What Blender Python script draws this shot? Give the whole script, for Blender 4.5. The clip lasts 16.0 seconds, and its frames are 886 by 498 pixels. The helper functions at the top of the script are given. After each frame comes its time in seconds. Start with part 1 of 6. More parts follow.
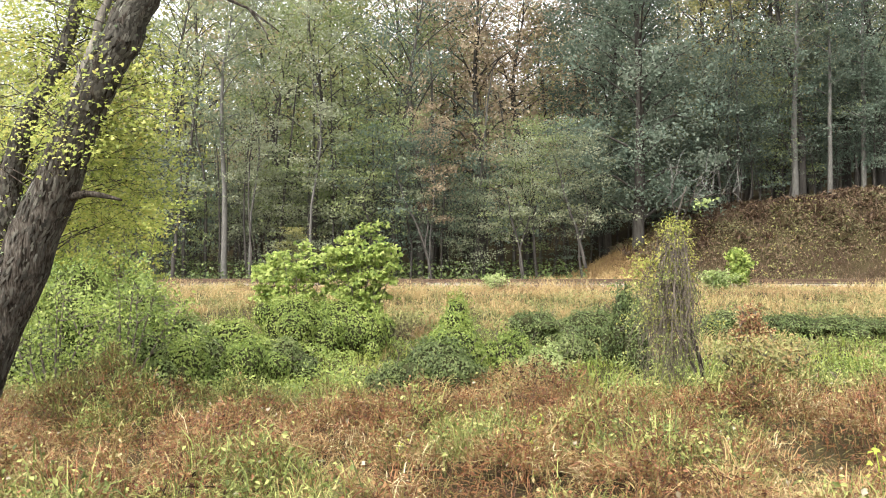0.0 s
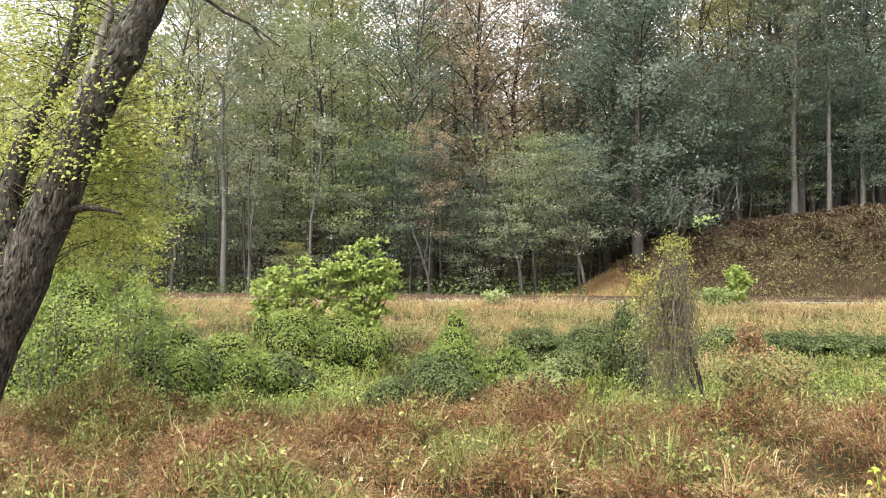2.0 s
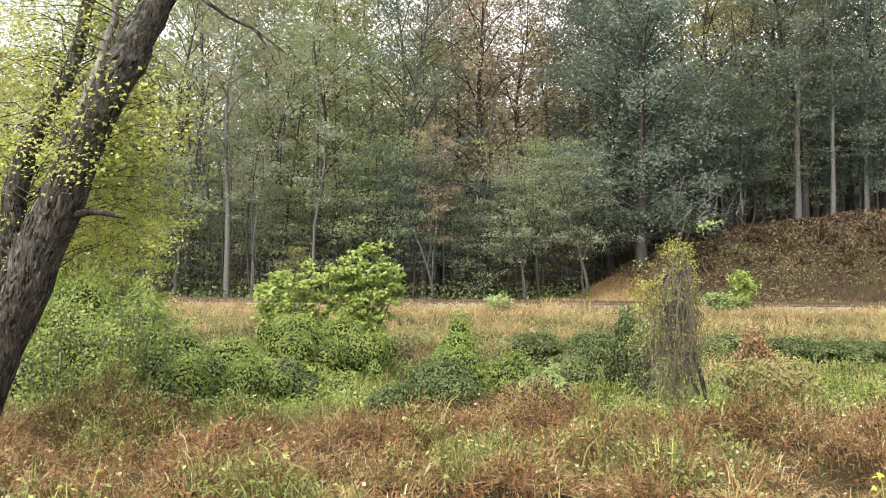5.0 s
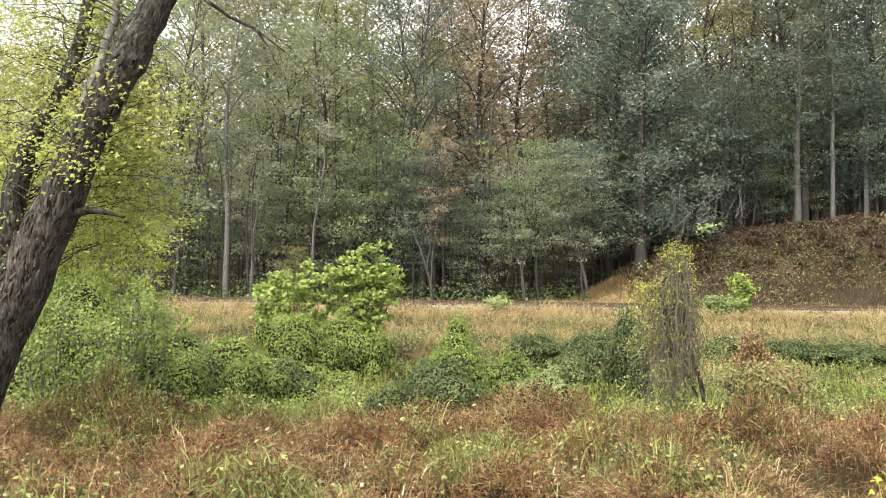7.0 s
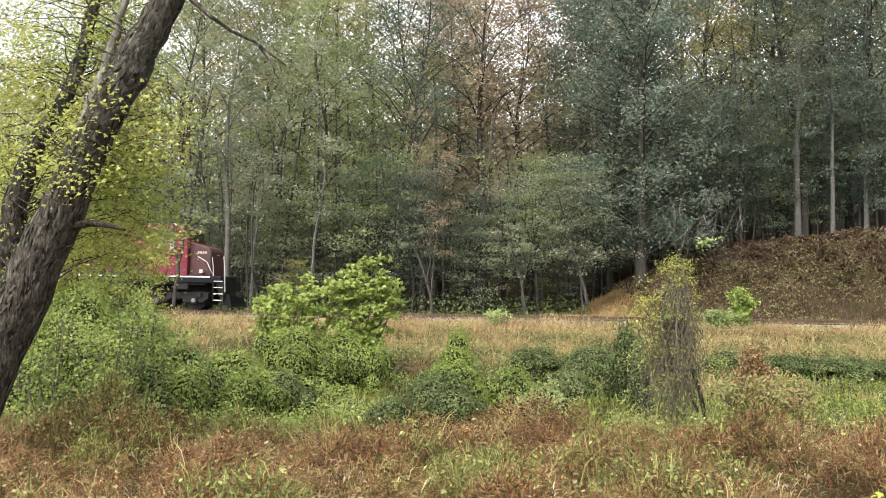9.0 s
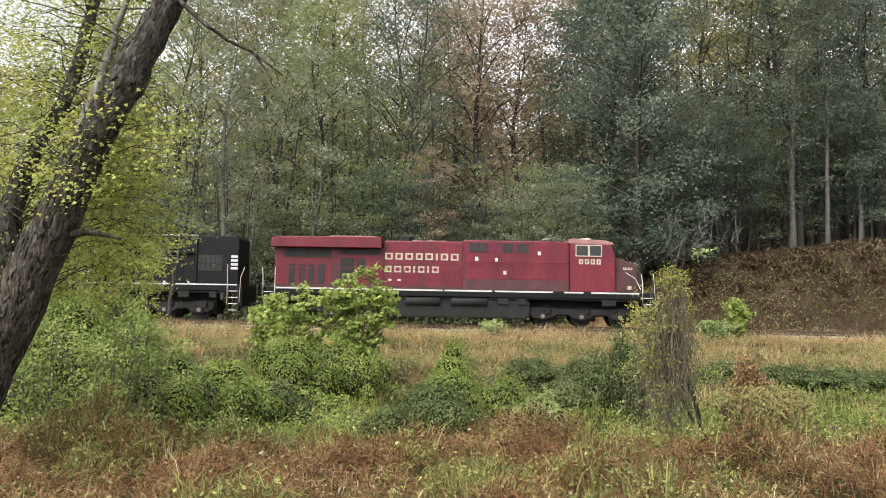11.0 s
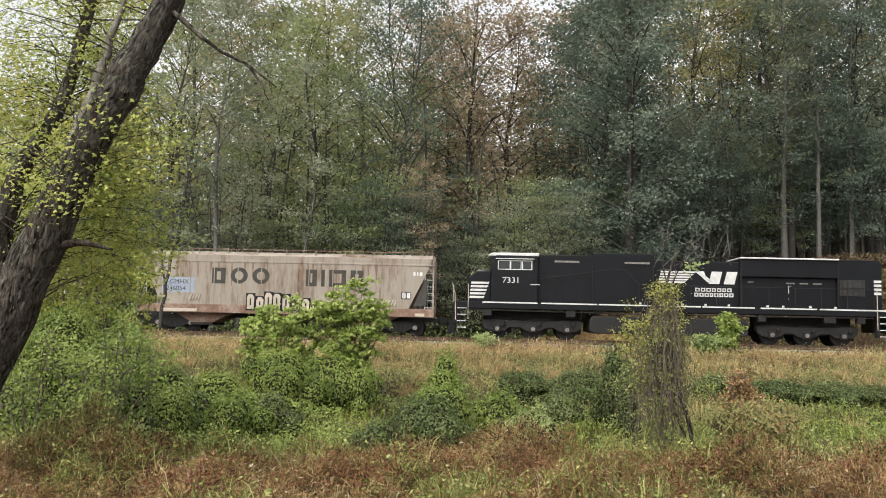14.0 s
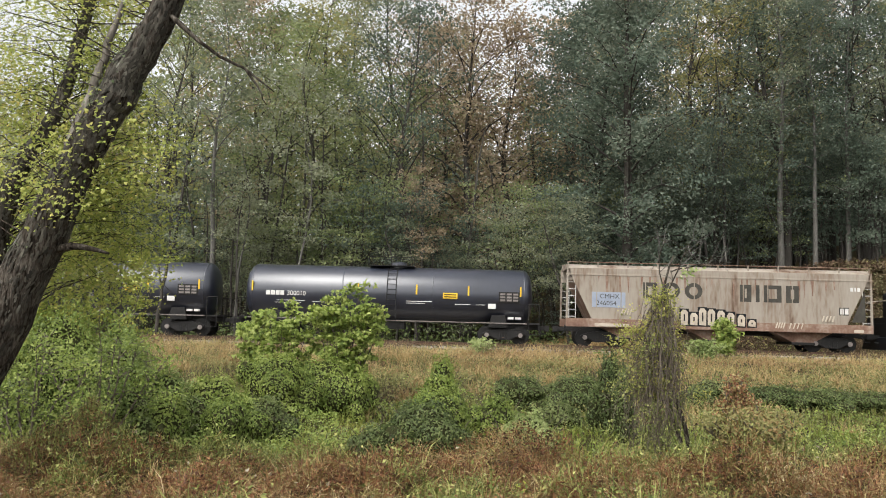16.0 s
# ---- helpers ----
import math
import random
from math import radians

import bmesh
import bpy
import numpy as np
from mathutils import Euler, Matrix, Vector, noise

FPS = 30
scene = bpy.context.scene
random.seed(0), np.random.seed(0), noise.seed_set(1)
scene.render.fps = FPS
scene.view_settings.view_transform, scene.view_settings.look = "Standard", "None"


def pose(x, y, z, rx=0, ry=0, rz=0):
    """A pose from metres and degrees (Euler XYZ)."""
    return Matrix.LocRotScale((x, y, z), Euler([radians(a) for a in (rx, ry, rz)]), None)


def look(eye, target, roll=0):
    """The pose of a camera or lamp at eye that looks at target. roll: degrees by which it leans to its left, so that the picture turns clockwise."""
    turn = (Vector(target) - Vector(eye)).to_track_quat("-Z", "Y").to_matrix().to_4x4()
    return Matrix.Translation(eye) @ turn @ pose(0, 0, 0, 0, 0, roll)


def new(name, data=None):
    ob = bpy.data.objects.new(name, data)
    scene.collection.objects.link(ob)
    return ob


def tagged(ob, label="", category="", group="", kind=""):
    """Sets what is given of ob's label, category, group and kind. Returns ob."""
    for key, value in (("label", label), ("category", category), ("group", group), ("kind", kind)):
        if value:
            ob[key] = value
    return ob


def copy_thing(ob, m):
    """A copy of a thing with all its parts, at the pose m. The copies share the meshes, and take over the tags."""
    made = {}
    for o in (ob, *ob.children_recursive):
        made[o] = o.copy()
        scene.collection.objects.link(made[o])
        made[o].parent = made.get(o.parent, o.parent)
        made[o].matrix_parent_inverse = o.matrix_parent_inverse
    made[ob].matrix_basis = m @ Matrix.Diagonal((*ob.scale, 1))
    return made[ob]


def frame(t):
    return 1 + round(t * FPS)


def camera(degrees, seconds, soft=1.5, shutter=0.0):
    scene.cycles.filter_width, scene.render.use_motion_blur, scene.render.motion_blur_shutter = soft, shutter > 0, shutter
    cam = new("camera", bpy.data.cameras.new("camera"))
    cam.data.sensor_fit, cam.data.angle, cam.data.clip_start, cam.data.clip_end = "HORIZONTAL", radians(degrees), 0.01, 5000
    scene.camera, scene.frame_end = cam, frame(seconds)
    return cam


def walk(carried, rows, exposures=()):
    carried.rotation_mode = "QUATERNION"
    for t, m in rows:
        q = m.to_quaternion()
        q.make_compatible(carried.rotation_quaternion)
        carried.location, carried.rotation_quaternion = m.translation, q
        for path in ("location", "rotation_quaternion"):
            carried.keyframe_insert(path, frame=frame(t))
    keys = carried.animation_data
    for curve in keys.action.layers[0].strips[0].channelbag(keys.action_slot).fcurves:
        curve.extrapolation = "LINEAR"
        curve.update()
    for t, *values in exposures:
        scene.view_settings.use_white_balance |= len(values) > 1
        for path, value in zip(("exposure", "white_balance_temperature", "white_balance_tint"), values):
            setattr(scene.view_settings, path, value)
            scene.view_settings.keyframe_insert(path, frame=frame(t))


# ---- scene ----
# one hand-held camera that stands still and tilts
EYE = (0.0, 0.0, 1.7)
cam = camera(54, 16.0, soft=1.0)
TILTS = [(0.0, 91.08, 0.0, 0.0), (0.5, 91.408, -0.119, -0.011), (1.0, 91.643, -0.227, -0.003), (1.5, 91.841, -0.28, -0.037),
         (2.0, 92.109, -0.341, -0.048), (2.5, 92.316, -0.275, 0.02), (3.0, 92.481, -0.209, 0.059), (3.5, 92.474, -0.25, 0.096),
         (4.0, 92.452, -0.301, 0.117), (6.5, 92.413, -0.684, 0.156), (7.0, 92.485, -0.79, 0.113), (7.5, 92.676, -0.815, 0.125),
         (8.0, 92.927, -0.748, 0.164), (8.5, 93.139, -0.842, 0.141), (9.0, 93.37, -0.904, 0.111), (11.5, 94.147, -1.097, -0.238),
         (12.0, 94.275, -1.173, -0.334), (12.5, 94.459, -1.355, -0.457), (13.0, 94.559, -1.335, -0.486), (13.5, 94.733, -1.321, -0.594),
         (14.0, 94.867, -1.33, -0.672), (14.5, 94.97, -1.405, -0.743), (15.0, 95.083, -1.435, -0.837), (15.5, 95.142, -1.438, -0.891),
         (16.0, 95.199, -1.504, -0.889)]
walk(cam, [(t, pose(*EYE, rx, ry, rz)) for t, rx, ry, rz in TILTS],
     exposures=[(0.0, 1.25), (0.5, 1.1), (4.0, 1.0), (7.0, 1.02), (8.0, 1.04), (9.0, 0.84), (11.5, 0.48), (16.0, 0.3)])

# ---- light: a bright overcast sky and a wide, weak sun ----
SUN_EL, SUN_AZ = radians(52), radians(215)
world = bpy.data.worlds.new("world")
scene.world = world
world.use_nodes = True
wn, wl = world.node_tree.nodes, world.node_tree.links
wn.clear()
sky = wn.new("ShaderNodeTexSky")
sky.sky_type, sky.sun_disc, sky.sun_elevation, sky.sun_rotation = "NISHITA", False, SUN_EL, SUN_AZ
sky.air_density, sky.dust_density = 1.0, 4.0
soft_sky = wn.new("ShaderNodeHueSaturation")
soft_sky.inputs["Saturation"].default_value = 0.12
soft_sky.inputs["Value"].default_value = 1.6
wbg, wout = wn.new("ShaderNodeBackground"), wn.new("ShaderNodeOutputWorld")
wbg.inputs["Strength"].default_value = 0.15
wl.new(sky.outputs[0], soft_sky.inputs["Color"])
wl.new(soft_sky.outputs[0], wbg.inputs["Color"])
wl.new(wbg.outputs[0], wout.inputs["Surface"])
sun = new("sun", bpy.data.lights.new("sun", "SUN"))
sun.data.energy, sun.data.angle, sun.data.color = 1.65, radians(50), (1.0, 0.97, 0.92)
sun_way = Vector((math.sin(SUN_AZ) * math.cos(SUN_EL), math.cos(SUN_AZ) * math.cos(SUN_EL), math.sin(SUN_EL)))
sun.matrix_world = look(sun_way * 80, (0, 0, 0))

rng = np.random.default_rng(7)


# ---- materials ----
def ramp(nt, stops):
    r = nt.nodes.new("ShaderNodeValToRGB")
    el = r.color_ramp.elements
    while len(el) < len(stops):
        el.new(0.5)
    for e, (p, c) in zip(el, stops):
        e.position, e.color = p, (*c, 1)
    return r


def math_node(nt, op, a, b):
    n = nt.nodes.new("ShaderNodeMath")
    n.operation = op
    for i, v in enumerate((a, b)):
        if isinstance(v, (int, float)):
            n.inputs[i].default_value = v
        else:
            nt.links.new(v, n.inputs[i])
    return n.outputs[0]


def noise_node(nt, coords, scale, detail=4, stretch=None):
    if stretch:
        mp = nt.nodes.new("ShaderNodeMapping")
        mp.inputs["Scale"].default_value = stretch
        nt.links.new(coords, mp.inputs["Vector"])
        coords = mp.outputs[0]
    n = nt.nodes.new("ShaderNodeTexNoise")
    n.inputs["Scale"].default_value, n.inputs["Detail"].default_value = scale, detail
    nt.links.new(coords, n.inputs["Vector"])
    return n.outputs["Fac"]


def material(name):
    m = bpy.data.materials.new(name)
    m.use_nodes = True
    nt = m.node_tree
    return m, nt, nt.nodes["Principled BSDF"], nt.nodes["Material Output"]


def leafy(name, stops, patch=1.2, single=0.55, glow=0.3, rough=0.55, objects=0.0):
    """Leaves, grass: the colour changes from leaf to leaf and in patches; some light comes through."""
    m, nt, b, out = material(name)
    geo = nt.nodes.new("ShaderNodeNewGeometry")
    tex = noise_node(nt, geo.outputs["Position"], patch, 3)
    v = math_node(nt, "MULTIPLY", geo.outputs["Random Per Island"], single)
    w = math_node(nt, "MULTIPLY", math_node(nt, "SUBTRACT", tex, 0.5), 2.4 * (1 - single))
    v = math_node(nt, "ADD", v, math_node(nt, "ADD", w, 0.5 * (1 - single)))
    if objects:
        info = nt.nodes.new("ShaderNodeObjectInfo")
        v = math_node(nt, "ADD", v, math_node(nt, "MULTIPLY", math_node(nt, "SUBTRACT", info.outputs["Random"], 0.5), objects))
    r = ramp(nt, stops)
    nt.links.new(v, r.inputs[0])
    nt.links.new(r.outputs[0], b.inputs["Base Color"])
    b.inputs["Roughness"].default_value = rough
    b.inputs["Specular IOR Level"].default_value = 0.32 if rough < 0.5 else 0.22
    if glow:
        tr, mix = nt.nodes.new("ShaderNodeBsdfTranslucent"), nt.nodes.new("ShaderNodeMixShader")
        nt.links.new(r.outputs[0], tr.inputs["Color"])
        mix.inputs[0].default_value = glow
        nt.links.new(b.outputs[0], mix.inputs[1])
        nt.links.new(tr.outputs[0], mix.inputs[2])
        nt.links.new(mix.outputs[0], out.inputs["Surface"])
    return m


def surface(name, stops, scale=4.0, rough=0.7, metal=0.0, bump=0.3, stretch=None, fine=30.0, gloss=None):
    """Bark, soil, paint: two scales of colour, a fine relief, in the object's own space."""
    m, nt, b, out = material(name)
    tc = nt.nodes.new("ShaderNodeTexCoord")
    big, small = noise_node(nt, tc.outputs["Object"], scale, 6, stretch), noise_node(nt, tc.outputs["Object"], fine, 4, stretch)
    v = math_node(nt, "ADD", math_node(nt, "MULTIPLY", big, 0.65), math_node(nt, "MULTIPLY", small, 0.35))
    r = ramp(nt, stops)
    nt.links.new(v, r.inputs[0])
    nt.links.new(r.outputs[0], b.inputs["Base Color"])
    b.inputs["Roughness"].default_value, b.inputs["Metallic"].default_value = rough, metal
    b.inputs["Specular IOR Level"].default_value = gloss if gloss is not None else 0.05 if rough >= 0.9 else 0.4
    if bump:
        bp = nt.nodes.new("ShaderNodeBump")
        bp.inputs["Strength"].default_value, bp.inputs["Distance"].default_value = bump, 0.03
        nt.links.new(v, bp.inputs["Height"])
        nt.links.new(bp.outputs[0], b.inputs["Normal"])
    return m


# dry stilt grass in the foreground: rust, tan and yellow-green patches
M_MAT = leafy("dry_grass", [(0.1, (0.02, 0.011, 0.007)), (0.28, (0.10, 0.042, 0.024)), (0.44, (0.225, 0.098, 0.046)), (0.58, (0.28, 0.155, 0.07)), (0.7, (0.15, 0.145, 0.045)), (0.84, (0.36, 0.28, 0.13)), (0.96, (0.68, 0.58, 0.38))], 0.9, 0.62, 0.12)
M_MATGREEN = leafy("green_weed", [(0.05, (0.05, 0.065, 0.018)), (0.5, (0.165, 0.19, 0.05)), (0.95, (0.40, 0.40, 0.14))], 1.4, 0.75, 0.2)
M_TAN = leafy("tan_grass", [(0.1, (0.22, 0.13, 0.07)), (0.4, (0.36, 0.245, 0.115)), (0.7, (0.46, 0.35, 0.17)), (0.95, (0.31, 0.30, 0.10))], 0.3, 0.35, 0.25)
M_SLOPE = leafy("slope_weed", [(0.1, (0.08, 0.09, 0.03)), (0.4, (0.17, 0.17, 0.06)), (0.7, (0.25, 0.23, 0.09)), (0.95, (0.30, 0.17, 0.08))], 0.4, 0.5, 0.25)
M_VALLEY = leafy("lush_grass", [(0.1, (0.065, 0.09, 0.018)), (0.45, (0.175, 0.215, 0.04)), (0.75, (0.29, 0.315, 0.075)), (0.95, (0.36, 0.31, 0.11))], 0.6, 0.5, 0.3)
M_VINE = leafy("vine_leaf", [(0.1, (0.085, 0.125, 0.022)), (0.5, (0.185, 0.245, 0.05)), (0.9, (0.33, 0.38, 0.10))], 1.1, 0.55, 0.35, 0.45, 0.25)
M_VINELIGHT = leafy("pale_vine_leaf", [(0.1, (0.10, 0.15, 0.035)), (0.5, (0.23, 0.29, 0.095)), (0.9, (0.37, 0.41, 0.18))], 1.1, 0.55, 0.35, 0.45, 0.2)
M_VINEDARK = leafy("dark_vine_leaf", [(0.1, (0.04, 0.06, 0.018)), (0.5, (0.10, 0.135, 0.04)), (0.9, (0.21, 0.24, 0.09))], 1.1, 0.6, 0.3, 0.45, 0.2)
M_SYCAMORE = leafy("sycamore_leaf", [(0.1, (0.10, 0.15, 0.03)), (0.5, (0.24, 0.305, 0.065)), (0.9, (0.42, 0.46, 0.15))], 1.5, 0.7, 0.4, 0.5)
M_MAPLE = leafy("maple_leaf", [(0.05, (0.12, 0.16, 0.04)), (0.4, (0.33, 0.38, 0.085)), (0.75, (0.48, 0.48, 0.14)), (0.97, (0.55, 0.42, 0.10))], 0.9, 0.6, 0.48, 0.5)
M_YELLOWVINE = leafy("yellow_vine_leaf", [(0.1, (0.11, 0.14, 0.03)), (0.5, (0.29, 0.29, 0.07)), (0.9, (0.47, 0.42, 0.12))], 2.0, 0.6, 0.35)
M_FERN = leafy("dry_fern", [(0.1, (0.03, 0.018, 0.012)), (0.35, (0.088, 0.052, 0.033)), (0.58, (0.14, 0.098, 0.058)), (0.76, (0.105, 0.108, 0.044)), (0.95, (0.23, 0.19, 0.12))], 0.45, 0.45, 0.2)
M_BANK = leafy("reddish_bank_grass", [(0.1, (0.08, 0.048, 0.034)), (0.45, (0.15, 0.10, 0.066)), (0.75, (0.22, 0.165, 0.10)), (0.95, (0.16, 0.16, 0.07))], 0.35, 0.4, 0.2)
M_DRYVINE = surface("dry_vine", [(0.3, (0.05, 0.04, 0.031)), (0.55, (0.13, 0.108, 0.085)), (0.75, (0.25, 0.22, 0.18))], 9, 0.9, 0, 0.3)
M_PALE = leafy("bleached_leaf", [(0.1, (0.16, 0.13, 0.08)), (0.9, (0.38, 0.34, 0.25))], 2.0, 0.8, 0.2)
M_BRIGHT = leafy("bright_weed_leaf", [(0.1, (0.26, 0.33, 0.04)), (0.9, (0.45, 0.52, 0.09))], 2.0, 0.8, 0.4)
# distance haze is put into these leaf colours, paler and greyer than near foliage
CROWNS = {
    "grey_green": leafy("grey_green_crown", [(0.05, (0.11, 0.135, 0.085)), (0.5, (0.25, 0.275, 0.175)), (0.95, (0.42, 0.43, 0.29))], 0.3, 0.4, 0.5, 0.85, 0.3),
    "green": leafy("green_crown", [(0.05, (0.10, 0.135, 0.045)), (0.5, (0.225, 0.265, 0.12)), (0.95, (0.38, 0.41, 0.20))], 0.3, 0.4, 0.5, 0.85, 0.3),
    "dark": leafy("dark_crown", [(0.05, (0.06, 0.088, 0.066)), (0.5, (0.14, 0.178, 0.132)), (0.95, (0.23, 0.26, 0.195))], 0.3, 0.4, 0.48, 0.85, 0.2),
    "brown": leafy("russet_crown", [(0.05, (0.17, 0.125, 0.08)), (0.45, (0.34, 0.265, 0.175)), (0.8, (0.46, 0.37, 0.25)), (0.97, (0.33, 0.32, 0.18))], 0.3, 0.4, 0.5, 0.85, 0.3),
    "yellow": leafy("yellowing_crown", [(0.05, (0.18, 0.18, 0.065)), (0.5, (0.34, 0.32, 0.13)), (0.95, (0.50, 0.45, 0.20))], 0.3, 0.4, 0.5, 0.85, 0.3),
}
M_BARK = surface("grey_bark", [(0.36, (0.010, 0.008, 0.006)), (0.45, (0.032, 0.026, 0.02)), (0.54, (0.065, 0.055, 0.044)), (0.68, (0.14, 0.125, 0.105))], 4, 0.9, 0, 1.0, (4, 4, 0.9), 16)
M_BARKPALE = surface("pale_bark", [(0.25, (0.05, 0.046, 0.04)), (0.55, (0.11, 0.104, 0.09)), (0.8, (0.20, 0.19, 0.165))], 4, 0.85, 0, 0.5, (3, 3, 1), 20)
M_BARKFOREST = surface("forest_bark", [(0.25, (0.025, 0.022, 0.02)), (0.5, (0.06, 0.054, 0.047)), (0.8, (0.13, 0.12, 0.10))], 1.5, 0.9, 0, 0.4, (3, 3, 0.6), 9)
M_DEADWOOD = surface("bare_dead_wood", [(0.34, (0.045, 0.038, 0.03)), (0.5, (0.13, 0.115, 0.092)), (0.68, (0.28, 0.255, 0.215))], 3, 0.85, 0, 0.6, (3, 3, 0.7), 18)
M_TWIG = surface("dead_twig", [(0.3, (0.06, 0.048, 0.037)), (0.7, (0.18, 0.155, 0.125))], 9, 0.9, 0, 0.3)
# inside of the vine shrubs: the shade between leaves is put into this colour
M_CORE = surface("painted_shade_core", [(0.3, (0.02, 0.022, 0.009)), (0.7, (0.05, 0.052, 0.022))], 7, 0.95, 0, 0.6)
M_PLATE = leafy("bark_plate", [(0.1, (0.02, 0.018, 0.014)), (0.5, (0.052, 0.047, 0.037)), (0.85, (0.095, 0.088, 0.07)), (0.97, (0.19, 0.185, 0.155))], 4, 0.7, 0, 0.95)
M_MOSS = leafy("moss_lichen", [(0.1, (0.05, 0.07, 0.03)), (0.9, (0.17, 0.2, 0.11))], 3, 0.6, 0.1, 0.9)
M_GROUND = surface("soil_and_litter", [(0.2, (0.018, 0.012, 0.008)), (0.42, (0.038, 0.027, 0.015)), (0.58, (0.045, 0.038, 0.018)), (0.8, (0.085, 0.06, 0.035))], 0.35, 0.95, 0, 0.8, None, 4)
M_BALLAST = surface("ballast_stone", [(0.3, (0.12, 0.105, 0.09)), (0.5, (0.24, 0.22, 0.19)), (0.75, (0.36, 0.34, 0.31))], 14, 0.9, 0, 1.0, None, 40)
M_TIE = surface("tie_wood", [(0.3, (0.05, 0.04, 0.03)), (0.7, (0.13, 0.105, 0.08))], 5, 0.9, 0, 0.4, (1, 6, 6))
M_RAIL = surface("rusty_rail", [(0.3, (0.07, 0.045, 0.03)), (0.7, (0.17, 0.11, 0.075))], 8, 0.6, 0.5, 0.2)
M_RED = surface("red_paint", [(0.28, (0.055, 0.012, 0.016)), (0.42, (0.11, 0.010, 0.019)), (0.55, (0.145, 0.013, 0.025)), (0.75, (0.185, 0.03, 0.042))], 0.9, 0.42, 0, 0.05, (1, 1, 0.5), 7)
M_REDDIRT = surface("grimy_red_paint", [(0.3, (0.035, 0.024, 0.023)), (0.5, (0.068, 0.024, 0.026)), (0.75, (0.105, 0.038, 0.04))], 1.2, 0.6, 0, 0.05, (1, 1, 0.5), 7)
M_REDROOF = surface("faded_red_roof", [(0.3, (0.22, 0.09, 0.08)), (0.7, (0.36, 0.21, 0.185))], 1.5, 0.6, 0, 0.05)
M_BLACK = surface("black_paint", [(0.2, (0.004, 0.004, 0.005)), (0.6, (0.007, 0.0075, 0.009)), (0.85, (0.016, 0.0155, 0.015))], 0.9, 0.45, 0, 0.04, (1, 1, 0.4), 8, 0.2)
M_UNDER = surface("grimy_underframe", [(0.25, (0.005, 0.0047, 0.0045)), (0.55, (0.012, 0.011, 0.010)), (0.85, (0.034, 0.03, 0.026))], 2.5, 0.75, 0, 0.3, None, 14)
M_STEEL = surface("worn_steel", [(0.3, (0.12, 0.1, 0.09)), (0.7, (0.32, 0.29, 0.27))], 5, 0.5, 0.6, 0.1)
M_WHITE = surface("white_paint", [(0.25, (0.38, 0.37, 0.35)), (0.6, (0.62, 0.61, 0.58))], 3, 0.5, 0, 0.03)
M_CREAM = surface("cream_lettering", [(0.25, (0.3, 0.25, 0.19)), (0.6, (0.46, 0.40, 0.32))], 3, 0.5, 0, 0.03)
M_GRILLE = surface("dark_grille", [(0.3, (0.012, 0.011, 0.011)), (0.7, (0.045, 0.042, 0.04))], 5, 0.6, 0.2, 0.2)
M_YELLOW = surface("yellow_marking", [(0.3, (0.6, 0.36, 0.02)), (0.7, (0.75, 0.5, 0.04))], 4, 0.5, 0, 0.03)
M_SIGN = surface("pale_blue_panel", [(0.3, (0.22, 0.25, 0.31)), (0.7, (0.30, 0.34, 0.40))], 3, 0.5, 0, 0.03)
M_DARKLETTER = surface("faded_dark_lettering", [(0.3, (0.025, 0.022, 0.017)), (0.7, (0.06, 0.055, 0.042))], 4, 0.7, 0, 0.03)
# black enamel; part of the sky's bluish sheen is put into the base colour
M_TANK = surface("black_tank_enamel", [(0.2, (0.014, 0.016, 0.024)), (0.6, (0.024, 0.027, 0.04)), (0.85, (0.04, 0.043, 0.056))], 0.7, 0.3, 0, 0.02, (1, 1, 0.5), 6, 1.0)
M_CORRUGATED = surface("hopper_paint", [(0.3, (0.10, 0.058, 0.036)), (0.4, (0.19, 0.142, 0.105)), (0.5, (0.26, 0.222, 0.178)), (0.72, (0.32, 0.287, 0.24))], 0.8, 0.8, 0, 0.06, (2.0, 1, 0.45), 4)
M_HOPPERSILL = surface("rusty_hopper_sill", [(0.25, (0.09, 0.045, 0.03)), (0.5, (0.19, 0.115, 0.08)), (0.75, (0.34, 0.28, 0.23))], 1.6, 0.8, 0, 0.1, None, 8)


def glass_material():
    m, nt, b, out = material("cab_glass")
    b.inputs["Base Color"].default_value = (0.02, 0.025, 0.025, 1)
    b.inputs["Roughness"].default_value = 0.06
    return m


M_GLASS = glass_material()


# ---- mesh helpers ----
def fast_mesh(name, verts, faces, mat, smooth=False):
    verts, faces = np.asarray(verts, dtype=np.float32), np.asarray(faces, dtype=np.int32)
    me = bpy.data.meshes.new(name)
    n, k = faces.shape
    me.vertices.add(len(verts))
    me.vertices.foreach_set("co", verts.ravel())
    me.loops.add(n * k)
    me.loops.foreach_set("vertex_index", faces.ravel())
    me.polygons.add(n)
    me.polygons.foreach_set("loop_start", np.arange(0, n * k, k, dtype=np.int32))
    me.update(calc_edges=True)
    me.polygons.foreach_set("use_smooth", np.full(n, smooth))
    me.materials.append(mat)
    return me


def link(name, me, parent=None, label="", m=None):
    ob = new(name, me)
    ob.parent = parent
    if m is not None:
        ob.matrix_basis = m
    return tagged(ob, label)


def thing(name, label, category, m=None, group="", kind=""):
    ob = new(name)
    ob.empty_display_size = 0.2
    if m is not None:
        ob.matrix_basis = m
    return tagged(ob, label, category, group, kind)


